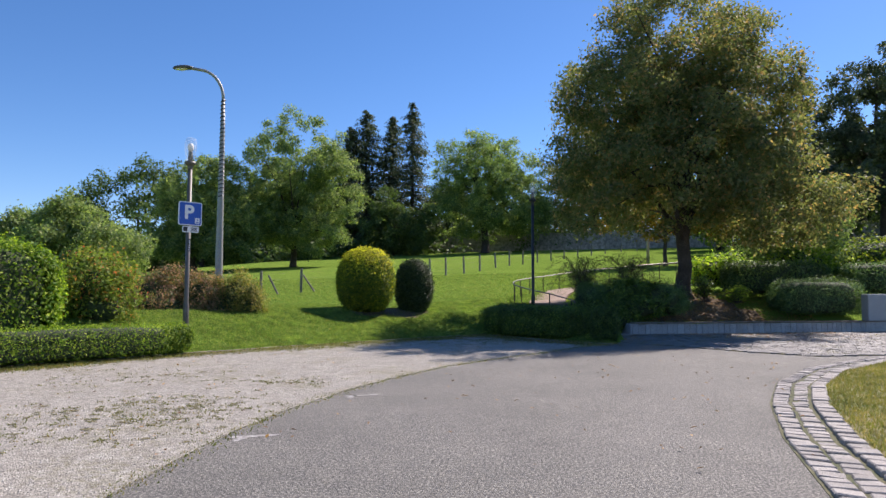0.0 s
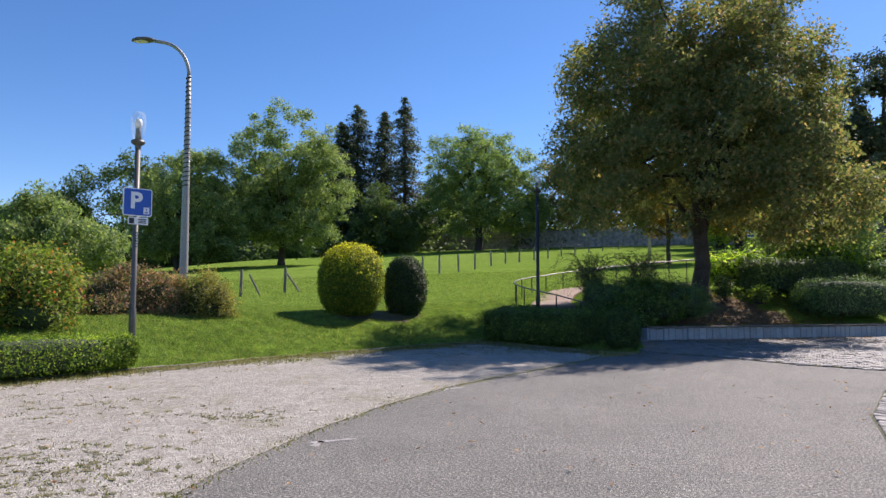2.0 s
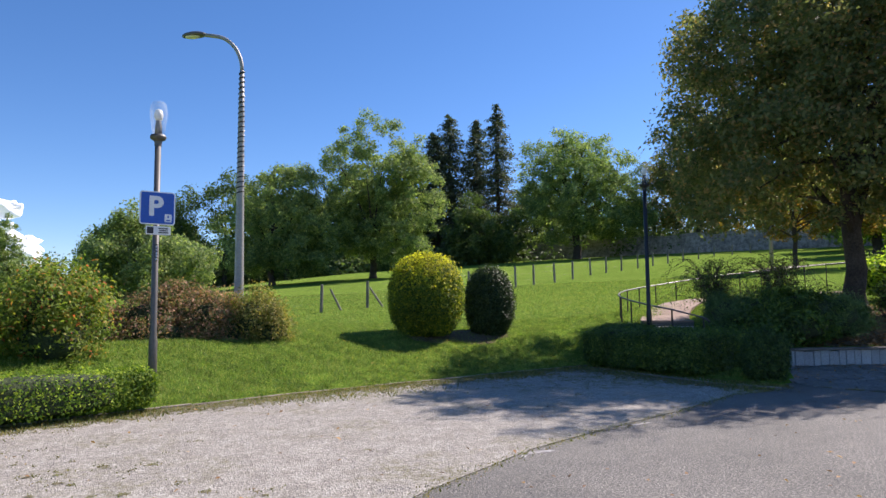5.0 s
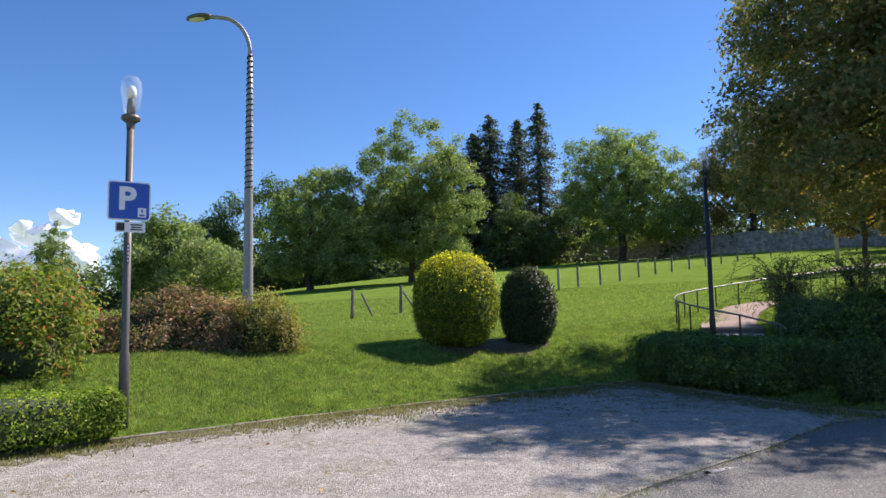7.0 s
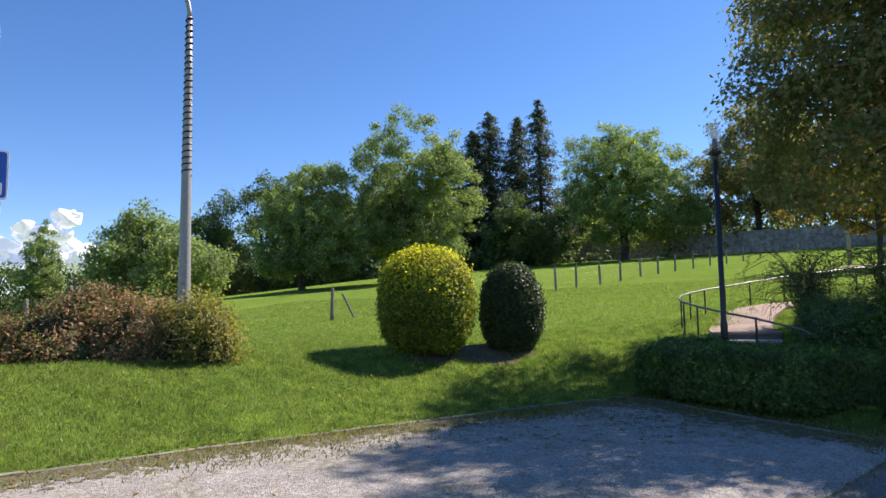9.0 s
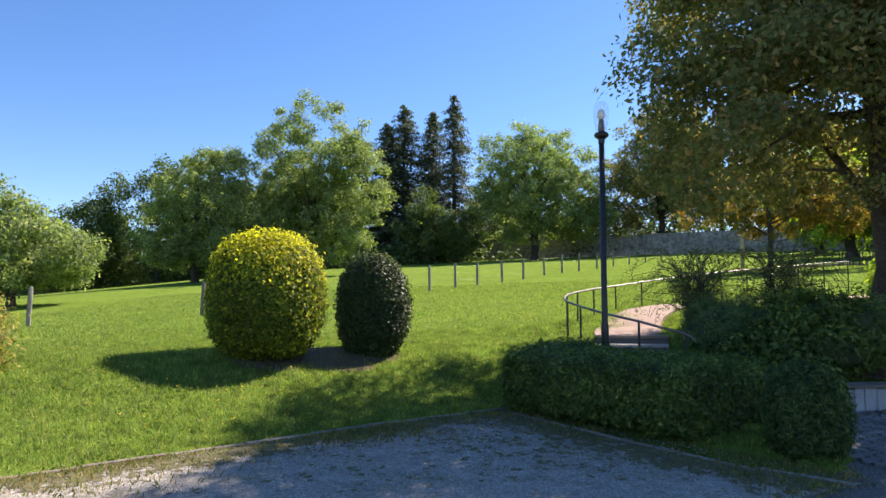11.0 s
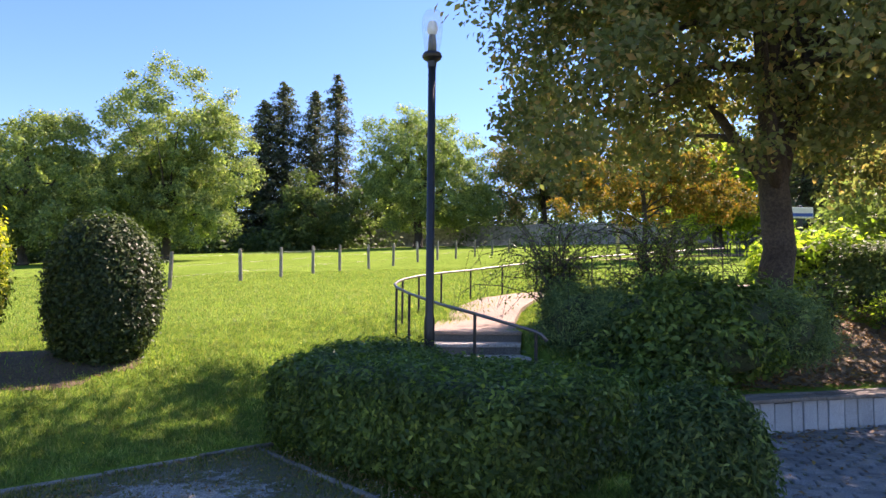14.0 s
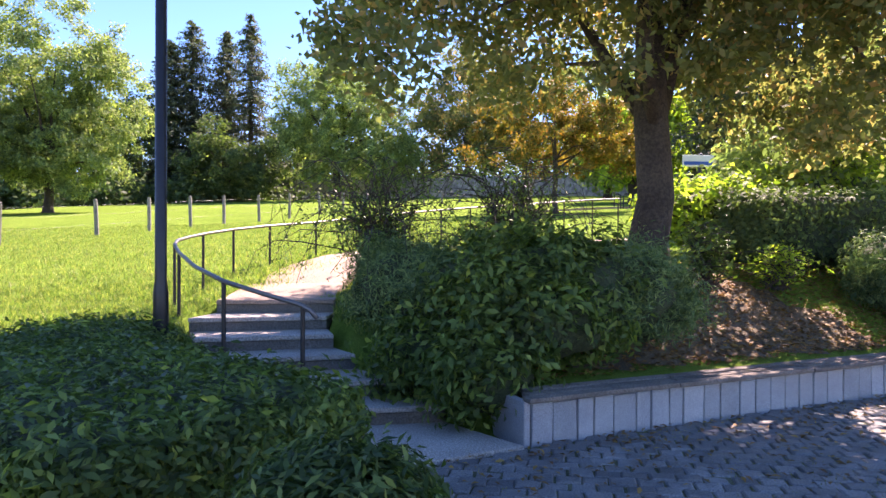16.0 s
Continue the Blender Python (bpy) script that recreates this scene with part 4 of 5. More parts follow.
part("symbol_mark", placed(rounded_plate(0.02, 0.035, 0.003, 0.005), 0.15, -0.029, 0.125), M_BLUE, panel)
low = part("lower_plate", placed(rounded_plate(0.35, 0.13, 0.012, 0.015), 0.02, 0, -0.085), M_WHITE, sign, "small white plate below the sign")
part("plate_symbol", placed(rounded_plate(0.09, 0.1, 0.003, 0.01), -0.095, -0.0135, -0.085), M_INK, low, "dark disc symbol")
for k in range(3):
    part("text_bar", placed(rounded_plate(0.14 - 0.02 * (k == 1), 0.016, 0.003, 0.004), 0.09, -0.0135, -0.055 - 0.03 * k), M_INK, low)
for zz in (0.4, 0.1):
    part("bracket", placed(box_bm(0.14, 0.07, 0.03, 0.004), 0, 0.045, zz), M_GALV, sign)
st = thing("sticker", -5.62 + 0.066 * 0.74, 12.6 - 0.066 * 0.67, 2.15, "narrow dark sticker with pale marks on the lamp post", "sticker", rz=SR)
part("backing", placed(rounded_plate(0.035, 0.26, 0.003, 0.004), 0, 0, 0.13), M_INK, st)
for k in range(5):
    part("letter_bar", placed(rounded_plate(0.02, 0.03, 0.002, 0.003), 0, -0.004, 0.035 + 0.047 * k), M_WHITE, st)

pm = thing("information_sign", 13.3, 33.0, ground_z(13.3, 33.0), "white and blue information board on a dark post", "sign")
part("post", box_bm(0.12, 0.12, 2.3, 0.01), M_BLACK, pm)
bd = part("board", placed(box_bm(0.95, 0.05, 0.34, 0.006), -0.1, -0.09, 1.9), M_WHITE, pm, "white board")
part("stripe", placed(box_bm(0.9, 0.01, 0.1, 0.001), -0.1, -0.121, 1.95), M_BLUE, bd, "blue band")

fl = thing("lamp_pole", 13.1, 53.0, ground_z(13.1, 53.0), "slim pale pole at the roadside", "pole")
part("pole", lathe_bm([(0.13, 0), (0.11, 2.2), (0.1, 3.4)], 10), M_GALV, fl, smooth=True)


# Fence of wooden posts with wire
fence = thing("wire_fence", -4, 42, ground_z(-4, 42), "weathered wooden post and wire fence across the lawn", "fence")
FP = [(-18.5, 24.5), (-14.6, 27.6), (-10.8, 31.05), (-9.2, 32.6), (-6.7, 34.6), (-5.4, 38.0), (-4.35, 40.0), (-3.4, 41.9), (-2.5, 43.7), (-1.35, 45.6), (-0.3, 48.0), (0.87, 52.0), (2.03, 54.6), (3.25, 57.0), (4.7, 60.0), (6.2, 63.2), (7.8, 66.5), (9.6, 70.0), (11.6, 74.0), (13.8, 78.0), (16.4, 82.0), (19.2, 86.0)]
rf = random.Random(5)
inv = fence.matrix_world.inverted()
for px, py in FP:
    bm = lathe_bm([(0.07, -0.1), (0.07, 0.9), (0.062, 1.2), (0.045, 1.24)], 8)
    for v in bm.verts:
        v.co.x += rf.uniform(-0.006, 0.006)
    o = part("post", bm, M_POST, fence)
    o.matrix_basis = inv @ pose(px, py, ground_z(px, py), rf.uniform(-3, 3), rf.uniform(-3, 3), rf.uniform(0, 360))
for (ax, ay, tilt) in ((-10.05, 31.5, -28), (-8.6, 33.0, -35)):
    o = part("leaning_brace", lathe_bm([(0.05, -0.05), (0.05, 1.05), (0.03, 1.08)], 8), M_POST, fence, "leaning post")
    o.matrix_basis = inv @ pose(ax, ay, ground_z(ax, ay), 0, tilt, 0)
for hgt in (0.4, 0.75, 1.05):
    pts = []
    for (ax, ay), (bx, by) in zip(FP, FP[1:]):
        for u in (0.0, 0.33, 0.66):
            x, y = ax + (bx - ax) * u, ay + (by - ay) * u
            pts.append(inv @ Vector((x, y, ground_z(x, y) + hgt - 0.02 * (u > 0))))
    part("wire", tube_into(bmesh.new(), pts, [0.002] * len(pts), 4), M_WIRE, fence)

# Far stone wall
FW = [(-30, 118), (-14, 112), (10, 105), (24, 97), (35, 89), (48, 79), (62, 68)]
bm = bmesh.new()
for (ax, ay), (bx, by) in zip(FW, FW[1:]):
    n = 8
    d = Vector((by - ay, ax - bx)).normalized() * 0.3
    for k in range(n):
        q = []
        for u in (k / n, (k + 1) / n):
            x, y = ax + (bx - ax) * u, ay + (by - ay) * u
            q.append((x, y, ground_z(x, y) - 0.3, ground_z(x, y) + 2.7 + 0.12 * math.sin(x * 0.9) + 0.06 * math.sin(x * 3.1)))
        vs = [bm.verts.new((x + s * d.x, y + s * d.y, z)) for x, y, z0, z1 in q for s in (1, -1) for z in (z0, z1)]
        a0, a1, b0, b1, c0, c1, d0, d1 = vs
        for f in ((a0, c0, c1, a1), (b0, b1, d1, d0), (a1, c1, d1, b1), (a0, a1, b1, b0), (c0, d0, d1, c1)):
            bm.faces.new(f)
bmesh.ops.recalc_face_normals(bm, faces=bm.faces)
tagged(part("stone_wall", bm, M_WALLSTONE), "old grey rubble stone wall at the top of the lawn", "wall", kind="structure")

# Woodland edge far behind
def woods(name, line, rise, count, seed, material, label):
    rng = np.random.default_rng(seed)
    pts = []
    seg = [(a, b, math.dist(a, b)) for a, b in zip(line, line[1:])]
    for a, b, ln in seg:
        m = int(count * ln / sum(q[2] for q in seg) / 60)
        for k in range(m):
            u = rng.uniform()
            x, y = a[0] + (b[0] - a[0]) * u + rng.normal(0, 2), a[1] + (b[1] - a[1]) * u + rng.normal(0, 2)
            c = np.array([x, y, ground_z(x, y) + rise * rng.uniform(0, 1) ** 1.3])
            pts.append(c + rng.normal(0, 0.9, (60, 3)))
    pts = np.concatenate(pts)
    ob = mesh_obj(name, arrays_mesh(name, leaf_quads(rng, pts, np.tile([0, -0.5, 0.8], (len(pts), 1)), 0.6), 4), material)
    return tagged(ob, label, "trees", kind="stuff")


woods("far_woods", [(-110, 70), (-75, 100), (-40, 118), (-20, 124), (0, 122), (20, 116)], 7.0, 42000, 201, L_DARK, "dark wooded edge behind the park")
woods("far_thicket", [(20, 116), (40, 98), (60, 76), (75, 50)], 8.0, 26000, 202, L_ELM, "leafy thicket behind the stone wall")
woods("wood_edge", [(-110, 66), (-75, 94), (-40, 112), (-20, 118), (0, 118), (22, 110)], 2.6, 26000, 204, L_DARK, "dark shrubby edge of the wood")
woods("dark_belt", [(-70, 90), (-46, 98), (-26, 108), (-4, 113), (14, 108)], 4.5, 30000, 205, L_DARK, "dark belt of shrubs and low trees before the wood")
woods("low_thicket", [(-34, 92), (-22, 96), (-8, 104)], 2.6, 7000, 203, L_DARK, "dark undergrowth below the trees")

# A house and cloud far off
house = thing("house", -123.0, 130.0, ground_z(-123.0, 130.0) - 0.1, "distant pale house with a tiled roof", "house", rz=25)
part("wall", box_bm(9, 7, 3.4), M_RENDERWALL, house)
bm = bmesh.new()
vs = [bm.verts.new(c) for c in ((-5, -4, 3.3), (5, -4, 3.3), (5, 4, 3.3), (-5, 4, 3.3), (-5, 0, 5.6), (5, 0, 5.6))]
for f in ((0, 1, 5, 4), (2, 3, 4, 5), (0, 4, 3), (1, 2, 5), (0, 3, 2, 1)):
    bm.faces.new([vs[i] for i in f])
part("roof", bm, M_ROOF, house, "red tiled roof")
for wx in (-2.5, 0.5, 3.0):
    part("window", placed(box_bm(0.9, 0.1, 1.2, 0.02), wx, -3.52, 1.2), M_INK, house, "dark window")
rc = random.Random(8)
bm = bmesh.new()
for k in range(60):
    m = Matrix.Translation((rc.uniform(-85, 80), rc.uniform(-12, 12), abs(rc.gauss(0, 17)) * (1.2 if k % 3 else 0.5))) @ Matrix.Diagonal((1.3, 1, 0.75, 1))
    r = bmesh.ops.create_icosphere(bm, subdivisions=3, radius=rc.uniform(6, 18), matrix=m)
    for v in r["verts"]:
        v.co += Vector((noise.noise(v.co * 0.09), noise.noise(v.co * 0.09 + Vector((9, 0, 0))), noise.noise(v.co * 0.09 + Vector((0, 9, 0))))) * 9
cl = part("cloud", bm, M_CLOUD, smooth=True)
cl.matrix_world = pose(-730, 640, 58, 0, 0, 48)
tagged(cl, "white cumulus cloud low over the horizon", "cloud", kind="structure")

# Handrail
rail = thing("handrail", 2.6, 20.5, 0.8, "worn steel handrail on thin dark posts beside the steps", "handrail")
rinv = rail.matrix_world.inverted()
RT = [(3.42, 20.2, 0.98), (3.36, 20.22, 1.05), (3.28, 20.25, 1.09), (2.95, 20.34, 1.18), (2.63, 20.45, 1.27), (2.2, 21.2, 1.37), (1.8, 22.1, 1.49), (1.58, 22.7, 1.58), (1.53, 23.0, 1.63), (1.55, 23.5, 1.68), (1.62, 24.0, 1.73), (1.85, 24.6, 1.8), (2.25, 25.35, 1.88), (2.86, 26.55, 1.98), (3.6, 27.4, 2.1), (4.6, 28.2, 2.25), (6.0, 29.2, 2.42), (7.7, 30.3, 2.6), (9.5, 31.3, 2.78), (10.4, 31.75, 2.85)]
part("rail", tube_into(bmesh.new(), [rinv @ Vector(p) for p in RT], [0.02] * len(RT), 10), M_RAIL, rail, "worn shiny steel rail", True)
for px, py, zt in ((3.3, 20.245, 1.08), (2.63, 20.45, 1.26), (1.8, 22.1, 1.48), (1.58, 22.7, 1.57), (1.6, 23.9, 1.72), (1.85, 24.6, 1.79), (2.25, 25.35, 1.87), (2.86, 26.55, 1.97), (3.6, 27.4, 2.09), (4.6, 28.2, 2.24), (5.3, 28.7, 2.33), (6.0, 29.2, 2.41), (6.85, 29.75, 2.5), (7.7, 30.3, 2.59), (8.6, 30.8, 2.68), (9.5, 31.3, 2.77), (10.35, 31.72, 2.84)):
    zb = ground_z(px, py)
    bm = tube_into(bmesh.new(), [rinv @ Vector((px, py, zb - 0.1)), rinv @ Vector((px, py, zt))], [0.019, 0.019], 8)
    part("rail_post", bm, M_RUST, rail)


# Steps and path
def ribbon(name, centre, widths, material, label, thick=0.12, lift=0.035, zs=None):
    bm = bmesh.new()
    rows = []
    c = [Vector(p) for p in centre]
    for i, p in enumerate(c):
        d = (c[min(i + 1, len(c) - 1)] - c[max(i - 1, 0)]).normalized()
        s = Vector((d.y, -d.x)) * widths[i] * 0.5
        z = (zs[i] if zs else ground_z(p.x, p.y)) + lift
        rows.append([bm.verts.new((p.x + k * s.x, p.y + k * s.y, z - dz)) for k, dz in ((-1, thick), (-1, 0), (1, 0), (1, thick))])
    for a, b in zip(rows, rows[1:]):
        for k in range(3):
            bm.faces.new((a[k], b[k], b[k + 1], a[k + 1]))
    bmesh.ops.recalc_face_normals(bm, faces=bm.faces)
    return tagged(part(name, bm, material), label, "path", kind="structure")


PATH_LINE = [(2.76, 22.85), (2.76, 23.2), (2.85, 23.9), (3.1, 24.7), (3.55, 25.6), (4.3, 26.6), (5.6, 27.7), (7.3, 28.9), (9.3, 30.1), (11.0, 31.0)]
ribbon("footpath", PATH_LINE, [1.3, 1.3, 1.25, 1.2, 1.15, 1.15, 1.15, 1.15, 1.15, 1.15], M_CONCRETE, "pale concrete footpath climbing the lawn", 0.3, zs=[0.912, 0.94] + [max(ground_z(x, y) + 0.005, 0.96) for x, y in PATH_LINE[2:]])
ribbon("upper_drive", [(11.5, 49.0), (13.5, 51.0), (17.0, 52.2), (22.0, 52.5), (30.0, 50.0), (42.0, 44.0)], [2.2] * 6, M_CONCRETE, "pale drive crossing the slope behind the tree")
steps = thing("steps", 4.2, 19.0, 0, "shallow stone steps climbing beside the hedge", "steps")
steps["kind"] = "structure"
def slab_bm(front, back, top, thick, over=0.0):
    """A four-sided slab between a front and a back edge, its nosing out by over."""
    (ax, ay), (bx, by) = front
    (cx, cy), (dx, dy) = back
    bm = bmesh.new()
    ring = [(ax, ay - over), (bx, by - over), (dx, dy), (cx, cy)]
    lo = [bm.verts.new((x, y, top - thick)) for x, y in ring]
    hi = [bm.verts.new((x, y, top)) for x, y in ring]
    bm.faces.new(list(reversed(lo)))
    bm.faces.new(hi)
    for i in range(4):
        bm.faces.new((lo[i], lo[(i + 1) % 4], hi[(i + 1) % 4], hi[i]))
    bmesh.ops.bevel(bm, geom=list(bm.edges), offset=0.008, segments=1, affect="EDGES")
    return bm


sinv = steps.matrix_world.inverted()
flag = slab_bm(((3.42, 19.12), (5.02, 19.72)), STEP_EDGE[0], 0.05, 0.14)
bmesh.ops.transform(flag, matrix=sinv, verts=flag.verts)
part("foot_slab", flag, M_STEP, steps, "pale worn slab at the foot of the steps")
for k, front in enumerate(STEP_EDGE):
    back = STEP_EDGE[k + 1] if k < 5 else ((2.1, 22.95), (3.42, 22.92))
    back = tuple((x, y + 0.04) for x, y in back)
    top = 0.05 + STEP_RISE * (k + 1)
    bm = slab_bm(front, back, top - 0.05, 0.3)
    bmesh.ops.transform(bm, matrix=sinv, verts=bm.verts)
    # Riser in the darkened stone, so it reads as shaded below the tread.
    o = part("step", bm, M_RISER_SHADE, steps, "riser block with its shade put into a dark stone colour")
    bm = slab_bm(front, back, top, 0.048, 0.03)
    bmesh.ops.transform(bm, matrix=sinv, verts=bm.verts)
    part("tread", bm, M_STEP if k < 5 else M_CONCRETE, o, "pale worn stone tread")

# Low dark rack far up the path
rack = thing("bicycle_rack", 19.5, 50.6, ground_z(19.5, 50.6), "low dark metal rack beside the path", "rack", rz=-20)
for k in range(9):
    hoop = [(-2 + 0.5 * k, 0, 0), (-2 + 0.5 * k, 0, 0.75), (-1.9 + 0.5 * k, 0, 0.85), (-1.75 + 0.5 * k, 0, 0.85), (-1.65 + 0.5 * k, 0, 0.75), (-1.65 + 0.5 * k, 0, 0)]
    part("hoop", tube_into(bmesh.new(), hoop, [0.04] * 6, 6), M_BLACK, rack)
part("rail", tube_into(bmesh.new(), [(-2.2, 0, 0.3), (2.6, 0, 0.3)], [0.035] * 2, 6), M_BLACK, rack)

# Leafy earth slope above the wall
bm = bmesh.new()
vmap = {}
sx = np.arange(5.2, 11.0, 0.2)
sy = np.arange(19.9, 25.0, 0.2)
for i, x in enumerate(sx):
    for j, y in enumerate(sy):
        if edge_dist(np.array(x), np.array(y)) > 0.22 and (x - 7.6) ** 2 / 6.5 + (y - 22.2) ** 2 / 4.2 + 0.35 * noise.noise(Vector((x * 1.2, y * 1.2, 0))) < 1:
            vmap[i, j] = bm.verts.new((x, y, ground_z(x, y) + 0.015))
for (i, j) in list(vmap):
    q = [(i, j), (i + 1, j), (i + 1, j + 1), (i, j + 1)]
    if all(k in vmap for k in q):
        bm.faces.new([vmap[k] for k in q])
tagged(part("earth_slope", bm, M_SOIL, smooth=True), "bare leafy earth slope under the tree", "earth", kind="structure")

# Bare bed under the two clipped shrubs
def bed_out(x, y):
    """Below 1 inside the bare bed, above 1 outside it."""
    u, v = (x + 2.5) * 0.7 + (y - 19.95) * 0.714, -(x + 2.5) * 0.714 + (y - 19.95) * 0.7
    return (u / 1.5) ** 2 + (v / 0.72) ** 2 + 0.3 * np.sin(u * 4.1) * np.cos(v * 5.3 + u)


bm = bmesh.new()
vmap = {}
bx_, by_ = np.arange(-4.6, -0.4, 0.05), np.arange(17.8, 22.2, 0.05)
for i, x in enumerate(bx_):
    for j, y in enumerate(by_):
        if bed_out(x, y) < 1:
            vmap[i, j] = bm.verts.new((x, y, ground_z(x, y) + 0.006 + 0.006 * noise.noise(Vector((x * 6, y * 6, 0)))))
for (i, j) in list(vmap):
    q = [(i, j), (i + 1, j), (i + 1, j + 1), (i, j + 1)]
    if all(k in vmap for k in q):
        bm.faces.new([vmap[k] for k in q])
tagged(part("shrub_bed", bm, M_SOIL, smooth=True), "bare brown earth under the clipped shrubs", "earth", kind="structure")

# Retaining wall: granite slabs under weathered planks
wdir = (WALL_B - WALL_A).normalized()
WRZ = math.degrees(math.atan2(wdir.y, wdir.x))
wlen = (WALL_B - WALL_A).length
rw = thing("retaining_wall", WALL_A.x, WALL_A.y, 0, "low granite slab wall capped with weathered planks", "wall", rz=WRZ)
rw["kind"] = "structure"
part("backing", placed(box_bm(wlen, 0.16, 0.38), wlen / 2, 0.13, -0.05), M_JOINT, rw)
part("end_slab", placed(box_bm(0.06, 1.3, 0.39, 0.008), -0.032, 0.66, -0.03), M_SLAB, rw)
rs = random.Random(3)
u = 0.0
while u < wlen - 0.1:
    w = rs.choice((0.2, 0.2, 0.2, 0.16, 0.24))
    bm = box_bm(w - 0.012, 0.05, 0.375 + rs.uniform(-0.008, 0.012), 0.006)
    o = part("slab", bm, M_SLAB, rw)
    o.matrix_basis = pose(u + w / 2, 0.025 + rs.uniform(-0.006, 0.006), -0.03, rs.uniform(-0.8, 0.8), rs.uniform(-0.5, 0.5), rs.uniform(-0.6, 0.6))
    u += w
u = -0.06
while u < wlen:
    ln = rs.uniform(1.3, 1.9)
    for row, (yy, ww) in enumerate(((0.0, 0.12), (0.13, 0.13), (0.27, 0.12))):
        o = part("plank", box_bm(ln - 0.012, ww - 0.012, 0.04, 0.006), M_PLANK, rw)
        o.matrix_basis = pose(u + ln / 2 + row * 0.07, yy + 0.02 - 0.03, 0.352 + rs.uniform(0, 0.008), rs.uniform(-1.5, 1.5), rs.uniform(-0.3, 0.3), 0)
    u += ln
tw = thing("tall_wall", 14.6, 23.0, 0, "plain pale granite wall end beside the hedge", "wall", rz=10)
tw["kind"] = "structure"
part("block", box_bm(2.2, 0.35, 1.3, 0.02), M_SLAB, tw)

# Kerb along the bank and hedge
kerb = thing("kerb", -4, 14.2, 0, "narrow stone kerb between gravel and grass", "kerb")
kerb["kind"] = "structure"
kinv = kerb.matrix_world.inverted()
rk = random.Random(6)


def along(pts, step):
    """Evenly spaced places and headings along a broken line."""
    out, left = [], step / 2
    for (ax, ay), (bx, by) in zip(pts, pts[1:]):
        ln = math.hypot(bx - ax, by - ay)
        while left < ln:
            out.append((ax + (bx - ax) * left / ln, ay + (by - ay) * left / ln, math.degrees(math.atan2(by - ay, bx - ax))))
            left += step
        left -= ln
    return out


kme = {}
for pts, step in ((KERB[1:], 0.8), (KERB2, 0.8)):
    for x, y, a in along(pts, step):
        key = rk.randrange(3)
        if key not in kme:
            bm = box_bm(0.79, 0.055, 0.2, 0.01)
            kme[key] = bpy.data.meshes.new("kerb_stone")
            bm.to_mesh(kme[key])
            bm.free()
            kme[key].materials.append(M_KERB)
        o = new("kerb_stone", kme[key])
        o.parent = kerb
        o.matrix_basis = kinv @ pose(x, y, (-0.158 if pts is not KERB2 else -0.168) + rk.uniform(-0.012, 0.01), rk.uniform(-3, 3), rk.uniform(-0.6, 0.6), a + rk.uniform(-0.8, 0.8))

# Worn earthy patches between kerb and gravel, and here and there on the strip
def earth_patches(name, places, label):
    rng = random.Random(31)
    bm = bmesh.new()
    for k, (x, y, r) in enumerate(places):
        z = 0.0145 + 0.004 * ((k * 0.618) % 1)
        n = 9
        ph = rng.uniform(0, 6.28)
        st_ = rng.uniform(0.5, 1.0)
        an = rng.uniform(0, 3.14)
        ring = []
        for q in range(n):
            a = ph + 2 * math.pi * q / n
            rr = r * rng.uniform(0.45, 1.15)
            u, v = rr * math.cos(a), rr * math.sin(a) * st_
            ring.append(bm.verts.new((x + u * math.cos(an) - v * math.sin(an), y + u * math.sin(an) + v * math.cos(an), z)))
        bm.faces.new(ring)
    bmesh.ops.recalc_face_normals(bm, faces=bm.faces)
    for f in bm.faces:
        if f.normal.z < 0:
            f.normal_flip()
    tagged(part(name, bm, M_VERGE), label, "earth", kind="stuff")


rp = np.random.default_rng(91)
spots = []
for pts, n in ((KERB[1:], 2600), (KERB2, 700)):
    way = along(pts, 0.02)
    for k in rp.integers(0, len(way), n):
        x, y, a = way[k]
        off = 0.03 + abs(rp.normal(0, 0.34))
        spots.append((x + math.sin(radians(a)) * off, y - math.cos(radians(a)) * off, rp.uniform(0.03, 0.13) * (1.25 - min(off, 1))))
for cx, cy, sp, n in ((-2.6, 6.2, 0.7, 170), (-3.6, 5.0, 0.9, 150), (-1.9, 8.4, 0.4, 50), (0.2, 17.4, 0.7, 160), (-0.6, 15.6, 0.8, 60), (-4.5, 8.6, 1.0, 90), (1.6, 16.6, 0.6, 90)):
    spots += [(cx + rp.normal(0, sp), cy + rp.normal(0, sp * 0.7), rp.uniform(0.015, 0.06)) for _ in range(n)]
spots = [q for q in spots if edge_dist(np.array(q[0]), np.array(q[1])) < -0.03 and dist_line(np.array(q[0]), np.array(q[1]), GRAVEL_EDGE) > 0.05]
earth_patches("weedy_earth", spots, "patches of worn earth and weeds in the gravel")

# Worn white markings at the edge of the asphalt
def marking(x, y, rz, w, l):
    rng = random.Random(int(x * 100 + y * 7))
    bm = bmesh.new()
    n = 14
    ring = []
    for k in range(n):
        a = 2 * math.pi * k / n
        sx, sy = math.cos(a), math.sin(a)
        q = max(abs(sx), abs(sy))
        ring.append(bm.verts.new((sx / q * l / 2 + rng.uniform(-0.03, 0.03), sy / q * w / 2 + rng.uniform(-0.015, 0.015), 0)))
    bm.faces.new(ring)
    o = part("road_marking", bm, M_MARK)
    o.matrix_world = pose(x, y, 0.0045, 0, 0, rz)
    tagged(o, "worn white paint dash at the edge of the asphalt", "marking", "parking bay marks", "structure")


for x, y, rz in ((-1.17, 4.95, 12), (-0.7, 7.35, 20), (0.2, 10.65, 28), (1.3, 12.35, 38)):
    marking(x - 0.05, y, rz + 8, 0.07, 0.42)
    marking(x - 0.14, y - 0.13, rz + 62, 0.06, 0.2)

